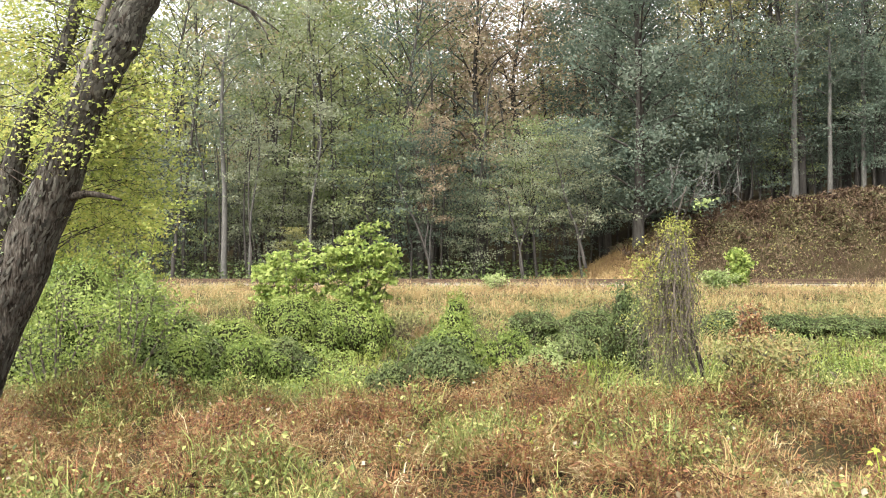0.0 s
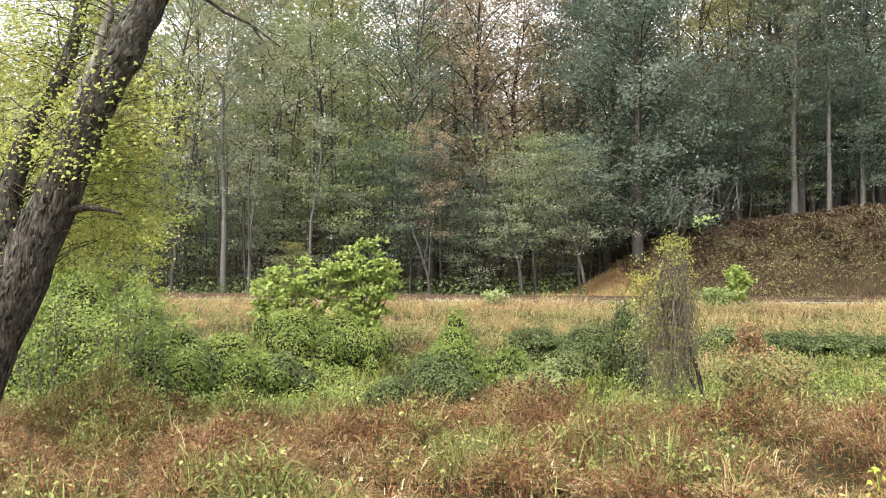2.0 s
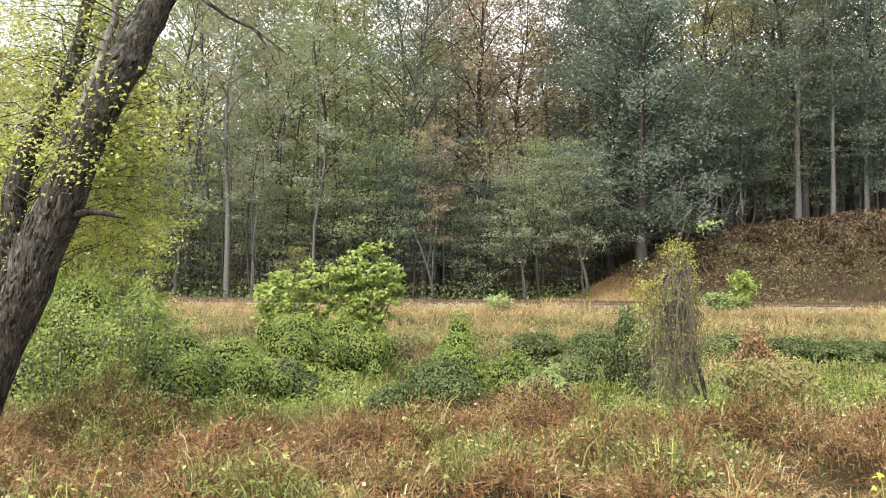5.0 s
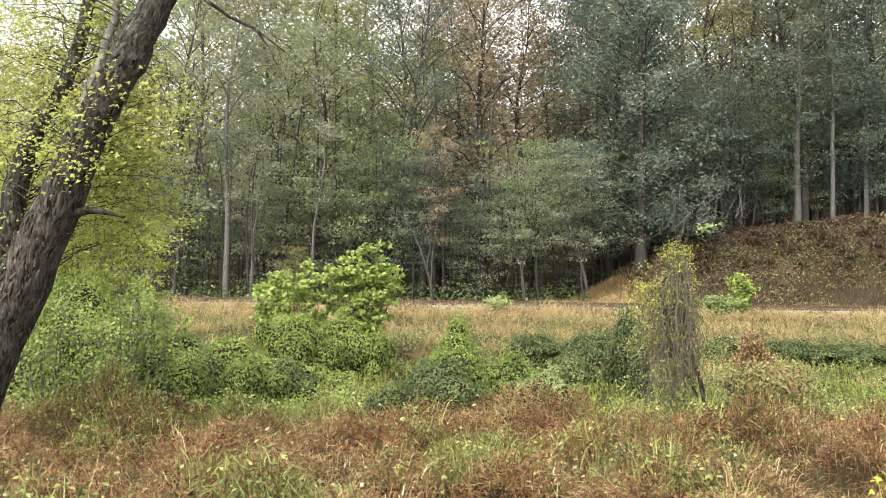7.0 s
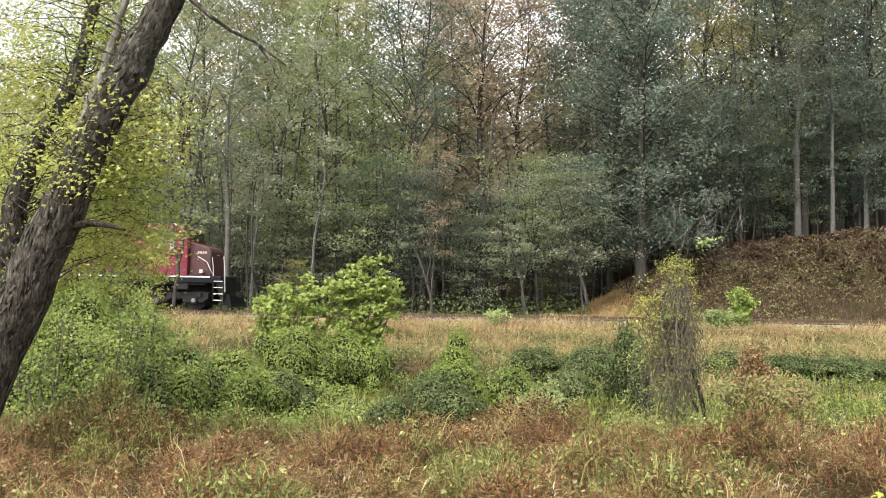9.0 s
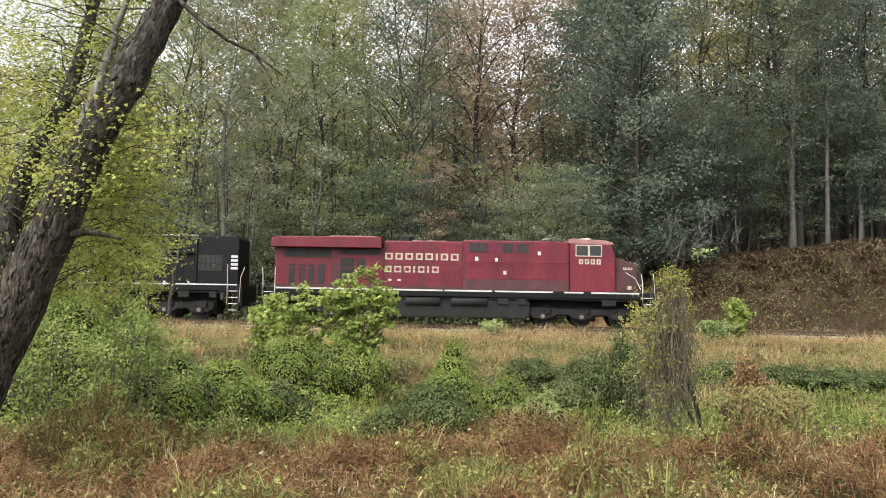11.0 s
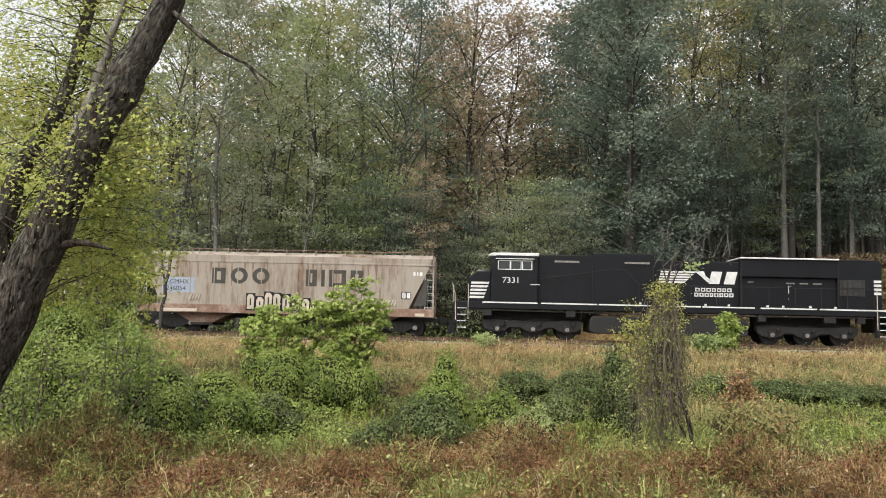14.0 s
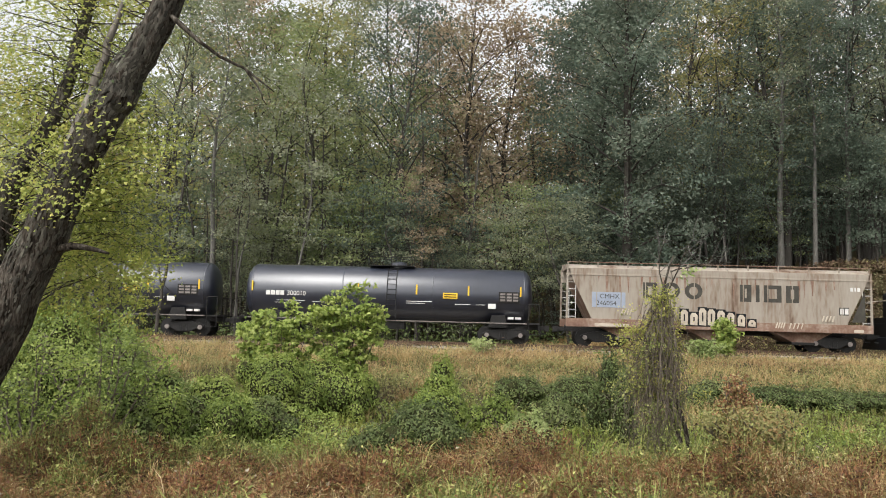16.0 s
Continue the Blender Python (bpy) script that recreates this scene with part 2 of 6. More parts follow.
class Mesh:
    """Collects boxes, bars, tubes and plates into one mesh."""

    def __init__(self):
        self.bm = bmesh.new()

    def box(self, x0, x1, y0, y1, z0, z1, bevel=0.0):
        made = bmesh.ops.create_cube(self.bm, size=1.0, matrix=Matrix.Translation(((x0 + x1) / 2, (y0 + y1) / 2, (z0 + z1) / 2)) @ Matrix.Diagonal((x1 - x0, y1 - y0, z1 - z0, 1)))
        if bevel:
            es = {e for v in made["verts"] for e in v.link_edges}
            bmesh.ops.bevel(self.bm, geom=list(es), offset=bevel, segments=2, affect="EDGES", profile=0.5)
        return self

    def prism(self, outline, y0, y1, bevel=0.0):
        """An outline in x and z, pushed from y0 to y1."""
        a = [self.bm.verts.new((x, y0, z)) for x, z in outline]
        b = [self.bm.verts.new((x, y1, z)) for x, z in outline]
        fs = [self.bm.faces.new(a), self.bm.faces.new(b[::-1])]
        for i in range(len(a)):
            j = (i + 1) % len(a)
            fs.append(self.bm.faces.new((a[j], a[i], b[i], b[j])))
        bmesh.ops.recalc_face_normals(self.bm, faces=fs)
        if bevel:
            bmesh.ops.bevel(self.bm, geom=list({e for f in fs for e in f.edges}), offset=bevel, segments=2, affect="EDGES", profile=0.5)
        return self

    def cyl(self, p, q, r, n=12, r2=None):
        p, q = Vector(p), Vector(q)
        m = Matrix.Translation((p + q) / 2) @ (q - p).to_track_quat("Z", "Y").to_matrix().to_4x4()
        bmesh.ops.create_cone(self.bm, cap_ends=True, segments=n, radius1=r, radius2=r if r2 is None else r2, depth=(q - p).length, matrix=m)
        return self

    def pipe(self, pts, r, n=6):
        for p, q in zip(pts, pts[1:]):
            self.cyl(p, q, r, n)
        return self

    def lathe(self, profile, x0=0.0, y0=0.0, z0=0.0, n=32):
        """A profile of (along x, radius), turned round the x axis."""
        rings = [[self.bm.verts.new((x0 + x, y0 + r * math.cos(a * math.tau / n), z0 + r * math.sin(a * math.tau / n))) for a in range(n)] for x, r in profile]
        fs = []
        for a, b in zip(rings, rings[1:]):
            for i in range(n):
                fs.append(self.bm.faces.new((a[i], a[(i + 1) % n], b[(i + 1) % n], b[i])))
        fs += [self.bm.faces.new(rings[0][::-1]), self.bm.faces.new(rings[-1])]
        bmesh.ops.recalc_face_normals(self.bm, faces=fs)
        return self

    def done(self, name, mat, parent=None, label="", smooth=False, m=None):
        me = bpy.data.meshes.new(name)
        self.bm.to_mesh(me)
        self.bm.free()
        me.materials.append(mat)
        if smooth:
            for p in me.polygons:
                p.use_smooth = len(p.vertices) == 4
        return link(name, me, parent, label, m)


def text_mesh(name, body, size, mat, parent, m, squeeze=1.0):
    cu = bpy.data.curves.new(name, "FONT")
    cu.body, cu.size, cu.extrude, cu.align_x = body, size, 0.004, "LEFT"
    tmp = new("lettering", cu)
    bpy.context.view_layer.update()
    me = bpy.data.meshes.new_from_object(tmp.evaluated_get(bpy.context.evaluated_depsgraph_get()))
    bpy.data.objects.remove(tmp)
    me.transform(Matrix.Diagonal((squeeze, 1, 1, 1)))
    me.materials.clear()
    me.materials.append(mat)
    return link(name, me, parent, m=m)


# ---- plant helpers ----
def unit(a):
    return a / np.maximum(np.linalg.norm(a, axis=1, keepdims=True), 1e-9)


STRAW = (np.array([(-0.5, 0, -0.05), (0, -0.028, 0.05), (0.5, 0, -0.02), (0, 0.028, 0.05)]), np.array([(0, 1, 2), (0, 2, 3)]))
PLATE = (np.array([(-0.5, 0.03, 0), (-0.3, -0.14, 0.05), (0.3, -0.11, 0.06), (0.5, 0.0, 0), (0.25, 0.13, 0.03), (-0.25, 0.12, 0.05)]), np.array([(0, 1, 5), (1, 2, 5), (2, 4, 5), (2, 3, 4)]))
LEAF = (np.array([(-0.5, 0, 0), (-0.05, -0.3, 0.07), (0.5, 0, -0.06), (-0.05, 0.3, 0.07)]), np.array([(0, 1, 2), (0, 2, 3)]))
CLUMP = (np.array([(-0.5, 0.05, 0), (-0.2, -0.32, 0.08), (0.15, -0.2, 0), (0.5, -0.1, -0.08), (0.1, 0.12, 0.02), (-0.05, 0.36, 0.08)]),
         np.array([(0, 1, 2), (0, 2, 4), (2, 3, 4), (0, 4, 5)]))
_a = np.radians([180, -128, -85, -45, 0, 45, 85, 128])
_r = np.array([0.2, 0.34, 0.5, 0.25, 0.58, 0.25, 0.5, 0.34])
LOBED = (np.stack([_r * np.cos(_a), _r * np.sin(_a), np.where(_r > 0.4, -0.08, 0.03)], 1), np.array([(0, 1, 3), (1, 2, 3), (3, 4, 5), (0, 3, 5), (0, 5, 7), (5, 6, 7)]))


def leaves(points, normals, sizes, shape=LEAF, along=None):
    """Many leaves: one small shape at each point, its face towards the normal, turned at random or along a given way."""
    tv, tf = shape
    n, k = len(points), len(tv)
    nn = unit(np.asarray(normals, float))
    a = rng.normal(size=(n, 3)) if along is None else along
    t = unit(a - (a * nn).sum(1, keepdims=True) * nn)
    b = np.cross(nn, t)
    s = np.asarray(sizes, float).reshape(-1, 1, 1) * np.ones((n, 1, 1))
    v = points[:, None, :] + s * (tv[None, :, 0:1] * t[:, None] + tv[None, :, 1:2] * b[:, None] + tv[None, :, 2:3] * nn[:, None])
    f = (tf[None] + (np.arange(n) * k)[:, None, None]).reshape(-1, tf.shape[1])
    return v.reshape(-1, 3), f


def blades(points, length, width, lean, way=None):
    """Grass: bent tapering blades; lean 0 stands up, 1 lies over."""
    n = len(points)
    az = rng.uniform(0, math.tau, n) if way is None else way
    d = np.stack([np.cos(az), np.sin(az), np.zeros(n)], 1)
    side = np.stack([-np.sin(az + rng.normal(0, 0.5, n)), np.cos(az), rng.normal(0, 0.3, n)], 1)
    L, W, q = np.asarray(length)[:, None] * np.ones((n, 1)), np.asarray(width) * np.ones(n), np.asarray(lean)[:, None] * np.ones((n, 1))
    up = np.array([[0, 0, 1.0]])
    p1 = points + L * 0.5 * (up * np.cos(q * 1.1) + d * np.sin(q * 1.1))
    p2 = p1 + L * 0.5 * (up * np.cos(q * 2.0 + 0.25) + d * np.sin(q * 2.0 + 0.25))
    sw = side * W[:, None] * 0.5
    v = np.stack([points - sw, points + sw, p1 - sw * 0.9, p1 + sw * 0.9, p2], 1).reshape(-1, 3)
    f = (np.array([(0, 1, 3), (0, 3, 2), (2, 3, 4)])[None] + (np.arange(n) * 5)[:, None, None]).reshape(-1, 3)
    return v, f


def tubes(lines, n=7):
    """Tapered tubes along polylines of (x, y, z, radius)."""
    vs, fs, base = [], [], 0
    ang = np.arange(n) * math.tau / n
    for ln in lines:
        ln = np.asarray(ln, float)
        t = unit(np.gradient(ln[:, :3], axis=0))
        ref = np.eye(3)[[int(np.argmin(np.abs(ln[-1, :3] - ln[0, :3])))]]
        a = unit(np.cross(t, ref))
        b = np.cross(t, a)
        v = ln[:, None, :3] + ln[:, None, 3:4] * (np.cos(ang)[None, :, None] * a[:, None] + np.sin(ang)[None, :, None] * b[:, None])
        m = len(ln)
        i, j = np.meshgrid(np.arange(m - 1), np.arange(n), indexing="ij")
        q = np.stack([i * n + j, i * n + (j + 1) % n, (i + 1) * n + (j + 1) % n, (i + 1) * n + j], -1).reshape(-1, 4)
        vs.append(v.reshape(-1, 3)), fs.append(q + base)
        base += m * n
    return np.vstack(vs), np.vstack(fs)


def smooth_line(pts, n=12, wobble=0.0):
    """A polyline of (x, y, z, r) resampled on a smooth curve."""
    pts = np.asarray(pts, float)
    u = np.linspace(0, len(pts) - 1, n)
    out = []
    for s in u:
        i = min(int(s), len(pts) - 2)
        f = s - i
        p0, p1, p2, p3 = pts[max(i - 1, 0)], pts[i], pts[i + 1], pts[min(i + 2, len(pts) - 1)]
        out.append(0.5 * (2 * p1 + (p2 - p0) * f + (2 * p0 - 5 * p1 + 4 * p2 - p3) * f * f + (3 * p1 - p0 - 3 * p2 + p3) * f ** 3))
    out = np.array(out)
    if wobble:
        out[1:, :3] += rng.normal(0, wobble, (n - 1, 3))
    out[:, 3] = np.maximum(out[:, 3], 0.002)
    return out


def cluster(centres, radius, count, flat=0.5):
    """Leaf points round centres."""
    c = np.repeat(np.asarray(centres, float), count, axis=0)
    r = np.repeat(np.asarray(radius, float) * np.ones(len(centres)), count)[:, None]
    d = rng.normal(0, 0.55, (len(c), 3)) * np.array([1, 1, flat])
    return c + d * r


# ---- the lie of the land ----
LEAN = math.tan(radians(2.5))
PROFILE_Y = [-400, -30, 4, 8, 11.5, 14, 18, 24, 28, 33, 38, 42, 43.5, 51, 56, 65, 100, 150, 300, 1500]
PROFILE_Z = [0, 0, 0.0, -0.05, -0.3, -0.85, -1.0, -1.0, -0.6, -0.12, 0.28, 0.48, 0.55, 0.5, 0.45, 0.8, 4.0, 17, 25, 40]


def bell(x, y, cx, cy, sx, sy):
    return np.exp(-((x - cx) / sx) ** 2 - ((y - cy) / sy) ** 2)


def wave(x, y, f, ph):
    return np.sin(x * f + ph) * np.cos(y * f * 1.3 + 1.7 * ph) + 0.5 * np.sin(x * f * 2.3 + y * f * 1.9 + ph * 3)


def ground_z(x, y):
    x, y = np.asarray(x, float), np.asarray(y, float)
    yy = y + np.clip(x, -150, 150) * LEAN * np.clip((y - 15) / 20, 0, 1)
    z = np.interp(yy, PROFILE_Y, PROFILE_Z)
    near = np.clip((16 - y) / 4, 0, 1) * np.clip((y + 2) / 4, 0, 1)
    z = z + near * (0.11 * wave(x, y, 1.3, 0.6) + 0.07 * wave(x, y, 3.1, 2.0) - 0.2 * bell(x, y, 4.05, 7.9, 0.3, 0.4) - 0.22 * bell(x, y, -2.6, 7.3, 0.4, 0.4))
    z = z + 0.5 * bell(x, y, -3.85, 10.6, 0.5, 0.5) + 0.14 * bell(x, y, -2.9, 10.2, 1.1, 0.7) + 0.42 * bell(x, y, 3.95, 10.6, 0.9, 0.8) + 0.3 * bell(x, y, 5.2, 9.6, 1.6, 1.6) + 0.2 * bell(x, y, 0.9, 10.6, 1.0, 0.9)
    z = z + np.clip((yy - 15) / 6, 0, 1) * np.clip((42 - yy) / 5, 0, 1) * 0.12 * wave(x, y, 0.45, 1.0)
    # the bank behind the track, on the side to which the train runs
    crest = np.interp(x, [8.5, 11, 15, 20, 27, 40, 70], [0, 1.2, 3.5, 4.7, 5.7, 6.6, 7.0])
    rise = np.clip((yy - 51.5) / 8.5, 0, 1)
    z = z + crest * (rise * rise * (3 - 2 * rise)) * (1 + 0.04 * wave(x, y, 0.5, 0.3))
    return z


# ---- ground, one sheet to the horizon ----
def build_ground():
    xs = np.unique(np.concatenate([np.linspace(-1500, -60, 14), np.linspace(-60, -10, 45), np.linspace(-10, 10, 80), np.linspace(10, 60, 45), np.linspace(60, 1500, 14)]))
    ys = np.unique(np.concatenate([np.linspace(-600, -5, 10), np.linspace(-5, 16, 80), np.linspace(16, 70, 70), np.linspace(70, 160, 25), np.linspace(160, 1500, 14)]))
    X, Y = np.meshgrid(xs, ys)
    Z = ground_z(X, Y)
    nx, ny = len(xs), len(ys)
    i, j = np.meshgrid(np.arange(ny - 1), np.arange(nx - 1), indexing="ij")
    q = np.stack([i * nx + j, i * nx + j + 1, (i + 1) * nx + j + 1, (i + 1) * nx + j], -1).reshape(-1, 4)
    ob = link("ground", fast_mesh("ground", np.stack([X, Y, Z], -1).reshape(-1, 3), q, M_GROUND, True))
    tagged(ob, "brown earth and leaf litter sloping under weeds and woods", "ground", kind="structure")


build_ground()

# ---- the track ----
TRACK_Y, RAIL_Z = 47.5, 0.95
TRACK = pose(0, TRACK_Y, 0, 0, 0, -2.5)


def build_track():
    bed = Mesh().prism([(-2.6, 0.3), (2.6, 0.3), (1.7, 0.72), (-1.7, 0.72)], -150, 150)
    ob = bed.done("ballast_bed", M_BALLAST, m=TRACK @ pose(0, 0, 0, 0, 0, 90))
    tagged(ob, "grey crushed stone ballast bed under the track", "ballast", kind="structure")
    track = thing("railway_track", "single railway track with rusty rails on wooden ties", "track", TRACK, kind="structure")
    for y in (-0.75, 0.75):
        Mesh().prism([(-0.07, 0.78), (0.07, 0.78), (0.07, 0.795), (0.01, 0.82), (0.01, 0.9), (0.035, 0.91), (0.035, RAIL_Z), (-0.035, RAIL_Z), (-0.035, 0.91), (-0.01, 0.9), (-0.01, 0.82), (-0.07, 0.795)], -150, 150).done("rail", M_RAIL, track, m=pose(0, y, 0, 0, 0, 90))
    tie = Mesh().box(-0.11, 0.11, -1.3, 1.3, 0.6, 0.78, 0.012).done("tie", M_TIE, track, m=pose(0, 0, 0))
    for k in range(-75, 76):
        if k:
            link("tie", tie.data, track, m=pose(k * 0.55 + random.uniform(-0.03, 0.03), random.uniform(-0.03, 0.03), 0, 0, 0, random.uniform(-0.8, 0.8)))


build_track()


# ---- grass and weeds ----
def scatter(n, x0, x1, y0, y1, spread=None):
    """Points on the ground; spread(x, y) is the share kept."""
    x, y = rng.uniform(x0, x1, n), rng.uniform(y0, y1, n)
    if spread is not None:
        k = rng.uniform(0, 1, n) < spread(x, y)
        x, y = x[k], y[k]
    return np.stack([x, y, ground_z(x, y)], 1)


def stuff(name, parts, mat, label, category):
    v, f, base = [], [], 0
    for a, b in parts:
        v.append(a), f.append(b + base)
        base += len(a)
    ob = link(name, fast_mesh(name, np.vstack(v), np.vstack(f), mat))
    return tagged(ob, label, category, kind="stuff")


def cone(x, y, margin=1.0):
    """The wedge of land before the camera's place."""
    return (np.abs(x) < y * 0.56 + margin).astype(float)


def foreground():
    # matted dry grass, combed in swirls
    def mat_points(n):
        y = 4.2 + 9.6 * rng.uniform(0, 1, n) ** 0.85
        x = rng.uniform(-1, 1, n) * (y * 0.55 + 0.6)
        return np.stack([x, y, ground_z(x, y)], 1)

    # heaps over which the grass has fallen; each is rust-brown, olive or straw-coloured
    hc = mat_points(400)
    hr = rng.uniform(0.16, 0.55, len(hc)) * (0.6 + 0.045 * hc[:, 1])
    hh = hr * rng.uniform(0.3, 0.8, len(hc)) * np.clip((15.5 - hc[:, 1]) / 6, 0.3, 1)
    olive = wave(hc[:, 0], hc[:, 1], 0.9, 4.0) + 0.9 * np.clip((6.6 - hc[:, 1]) / 2, 0, 1) * (np.abs(hc[:, 0]) < 1.6)
    hk = np.where(olive + rng.normal(0, 0.35, len(hc)) > 0.62, 1, np.where(rng.uniform(0, 1, len(hc)) < 0.15 + 0.14 * ((hc[:, 0] > 2) & (hc[:, 1] < 9)), 2, 0))

    hk[(np.abs(hc[:, 0] + 3.7) < 1.2) & (hc[:, 1] > 9.3)] = 0
    hk[(hc[:, 0] > 0.9) & (hc[:, 0] < 2.4) & (hc[:, 1] > 6.2) & (hc[:, 1] < 8.6)] = 0

    def heaped(n, loft=0.07):
        """Points on the heaps, the way downhill and the heap's kind."""
        p = mat_points(n)
        best, who = np.zeros(len(p)), np.zeros(len(p), int)
        for i in range(len(hc)):
            q = ((p[:, 0] - hc[i, 0]) ** 2 + (p[:, 1] - hc[i, 1]) ** 2) / hr[i] ** 2
            b = hh[i] * np.exp(-1.3 * q * q)
            k = b > best
            best[k], who[k] = b[k], i
        best *= np.clip(1 + 0.4 * wave(p[:, 0], p[:, 1], 6.3, 0.8) + 0.22 * wave(p[:, 0], p[:, 1], 15.0, 2.1), 0.1, 2)
        keep = rng.uniform(0, 1, len(p)) < np.clip(0.4 + 4 * best, 0, 1)
        p, best, who = p[keep], best[keep], who[keep]
        p[:, 2] += best + rng.uniform(-1.3, 1, len(p)) * loft * np.clip(best * 8, 0.2, 1)
        down = np.arctan2(p[:, 1] - hc[who, 1], p[:, 0] - hc[who, 0])
        return p, down, hk[who]

    p, down, sort = heaped(150000)
    n = len(p)
    v = rng.normal(0, 0.7, n) + down
    for k, name, mat, label in ((0, "dry_grass_mat", M_MAT, "matted rust-brown dry grass fallen over low heaps"), (1, "olive_grass_mat", M_MATGREEN, "yellow-green grass fallen over low heaps"), (2, "straw_grass_mat", M_TAN, "straw-coloured grass fallen over low heaps")):
        q = sort == k
        c = int(q.sum())
        stuff(name, [blades(p[q], rng.uniform(0.07, 0.27, c), rng.uniform(0.0035, 0.0065, c), np.where(rng.uniform(0, 1, c) < 0.2, rng.uniform(0.1, 0.6, c), rng.uniform(0.6, 1.5, c)), v[q])], mat, label, "grass")
    p, down, sort = heaped(80000, 0.05)
    n = len(p)
    az = down + rng.normal(0, 1.1, n)
    way = np.stack([np.cos(az), np.sin(az), rng.normal(-0.2, 0.5, n)], 1)
    stuff("matted_straw", [leaves(p, rng.normal(0, 0.5, (n, 3)) + [0, -0.3, 0.8], rng.uniform(0.04, 0.14, n), STRAW, way)], M_MAT, "tangled flattened stems of dry brown grass", "grass")
    # arching tussocks that give the mat its lumps and hollows
    for name, mat, cnt, per, label in (("rust_tussock", M_MAT, 110, 90, "arching tussocks of rust-brown dry grass"), ("olive_tussock", M_MATGREEN, 60, 100, "arching tussocks of olive-green grass"), ("straw_tussock", M_TAN, 45, 70, "arching tussocks of straw-coloured grass")):
        c = mat_points(cnt)
        if mat is not M_MAT:
            c = c[wave(c[:, 0], c[:, 1], 0.9, 4.0 if mat is M_MATGREEN else 1.0) > -0.2]
        hgt = rng.uniform(0.04, 0.24, len(c))
        size = rng.uniform(0.6, 1.25, len(c))
        n = len(c) * per
        a = rng.uniform(0, math.tau, n)
        r = np.abs(rng.normal(0, 0.09, n)) * np.repeat(size, per)
        p = np.repeat(c, per, axis=0) + np.stack([r * np.cos(a), r * np.sin(a), np.repeat(hgt, per) * rng.uniform(0.2, 1, n)], 1)
        away = a + rng.normal(0, 0.5, n)
        stuff(name, [blades(p, rng.uniform(0.1, 0.34, n) * np.repeat(size, per), rng.uniform(0.004, 0.008, n), rng.uniform(0.6, 1.45, n), away)], mat, label, "grass")
    # short dry leaves still on the stems
    p = heaped(75000, 0.09)[0]
    p[:, 2] += rng.uniform(0.0, 0.05, len(p))
    stuff("dry_grass_leaf", [leaves(p, rng.normal(0, 0.6, (len(p), 3)) + [0, 0, 0.7], rng.uniform(0.015, 0.045, len(p)))], M_MAT, "small curled brown leaves on dry grass stems", "grass")
    p = heaped(44000)[0]
    p = p[wave(p[:, 0], p[:, 1], 0.9, 4.0) + 0.4 * wave(p[:, 0], p[:, 1], 2.7, 1.0) > 0.25]
    n = len(p)
    stuff("green_weeds", [blades(p, rng.uniform(0.14, 0.42, n), rng.uniform(0.004, 0.010, n), rng.uniform(0.2, 1.0, n)),
                          leaves(p + np.array([0, 0, 0.1]) + rng.normal(0, 0.07, (n, 3)), rng.normal(0, 0.5, (n, 3)) + [0, -0.2, 0.8], rng.uniform(0.02, 0.06, n))], M_MATGREEN, "low yellow-green weeds among dry grass", "weeds")
    p = mat_points(650)
    p[:, 2] += rng.uniform(0.12, 0.3, len(p))
    stuff("bleached_leaves", [leaves(p, rng.normal(0, 0.5, (len(p), 3)) + [0, -0.3, 0.8], rng.uniform(0.025, 0.065, len(p)), CLUMP)], M_PALE, "bleached pale leaves caught in the dry grass", "leaves")
    # long pale dry stalks
    p = mat_points(260)
    n = len(p)
    p[:, 2] += 0.12
    stuff("dry_stalks", [blades(p, rng.uniform(0.3, 0.7, n), rng.uniform(0.004, 0.007, n), rng.uniform(0.5, 1.2, n))], M_TAN, "long bleached dry grass stalks", "grass")


def bright_weed(x, y, h, label="bright yellow-green young weed in dry grass"):
    z = float(ground_z(x, y))
    t = thing("weed", label, "weed", pose(x, y, z), "bright weeds in the dry grass")
    v, f = tubes([[(0, 0, 0, 0.006), (0.02, 0, h * 0.6, 0.005), (0.0, 0.02, h, 0.003)]], 5)
    link("stem", fast_mesh("stem", v, f, M_BRIGHT, True), t)
    n = 9
    zz = np.linspace(0.35, 1.02, n) * h
    az = np.arange(n) * 2.4
    d = np.stack([np.cos(az), np.sin(az), 0 * az], 1)
    p = d * 0.05 + np.stack([0 * az, 0 * az, zz], 1)
    for i in range(n):
        v, f = leaves(p[i:i + 1], d[i:i + 1] * 0.5 + [[0, -0.5, 0.8]], [rng.uniform(0.045, 0.075)], LOBED, d[i:i + 1])
        link("leaf", fast_mesh("leaf", v, f, M_BRIGHT), t)


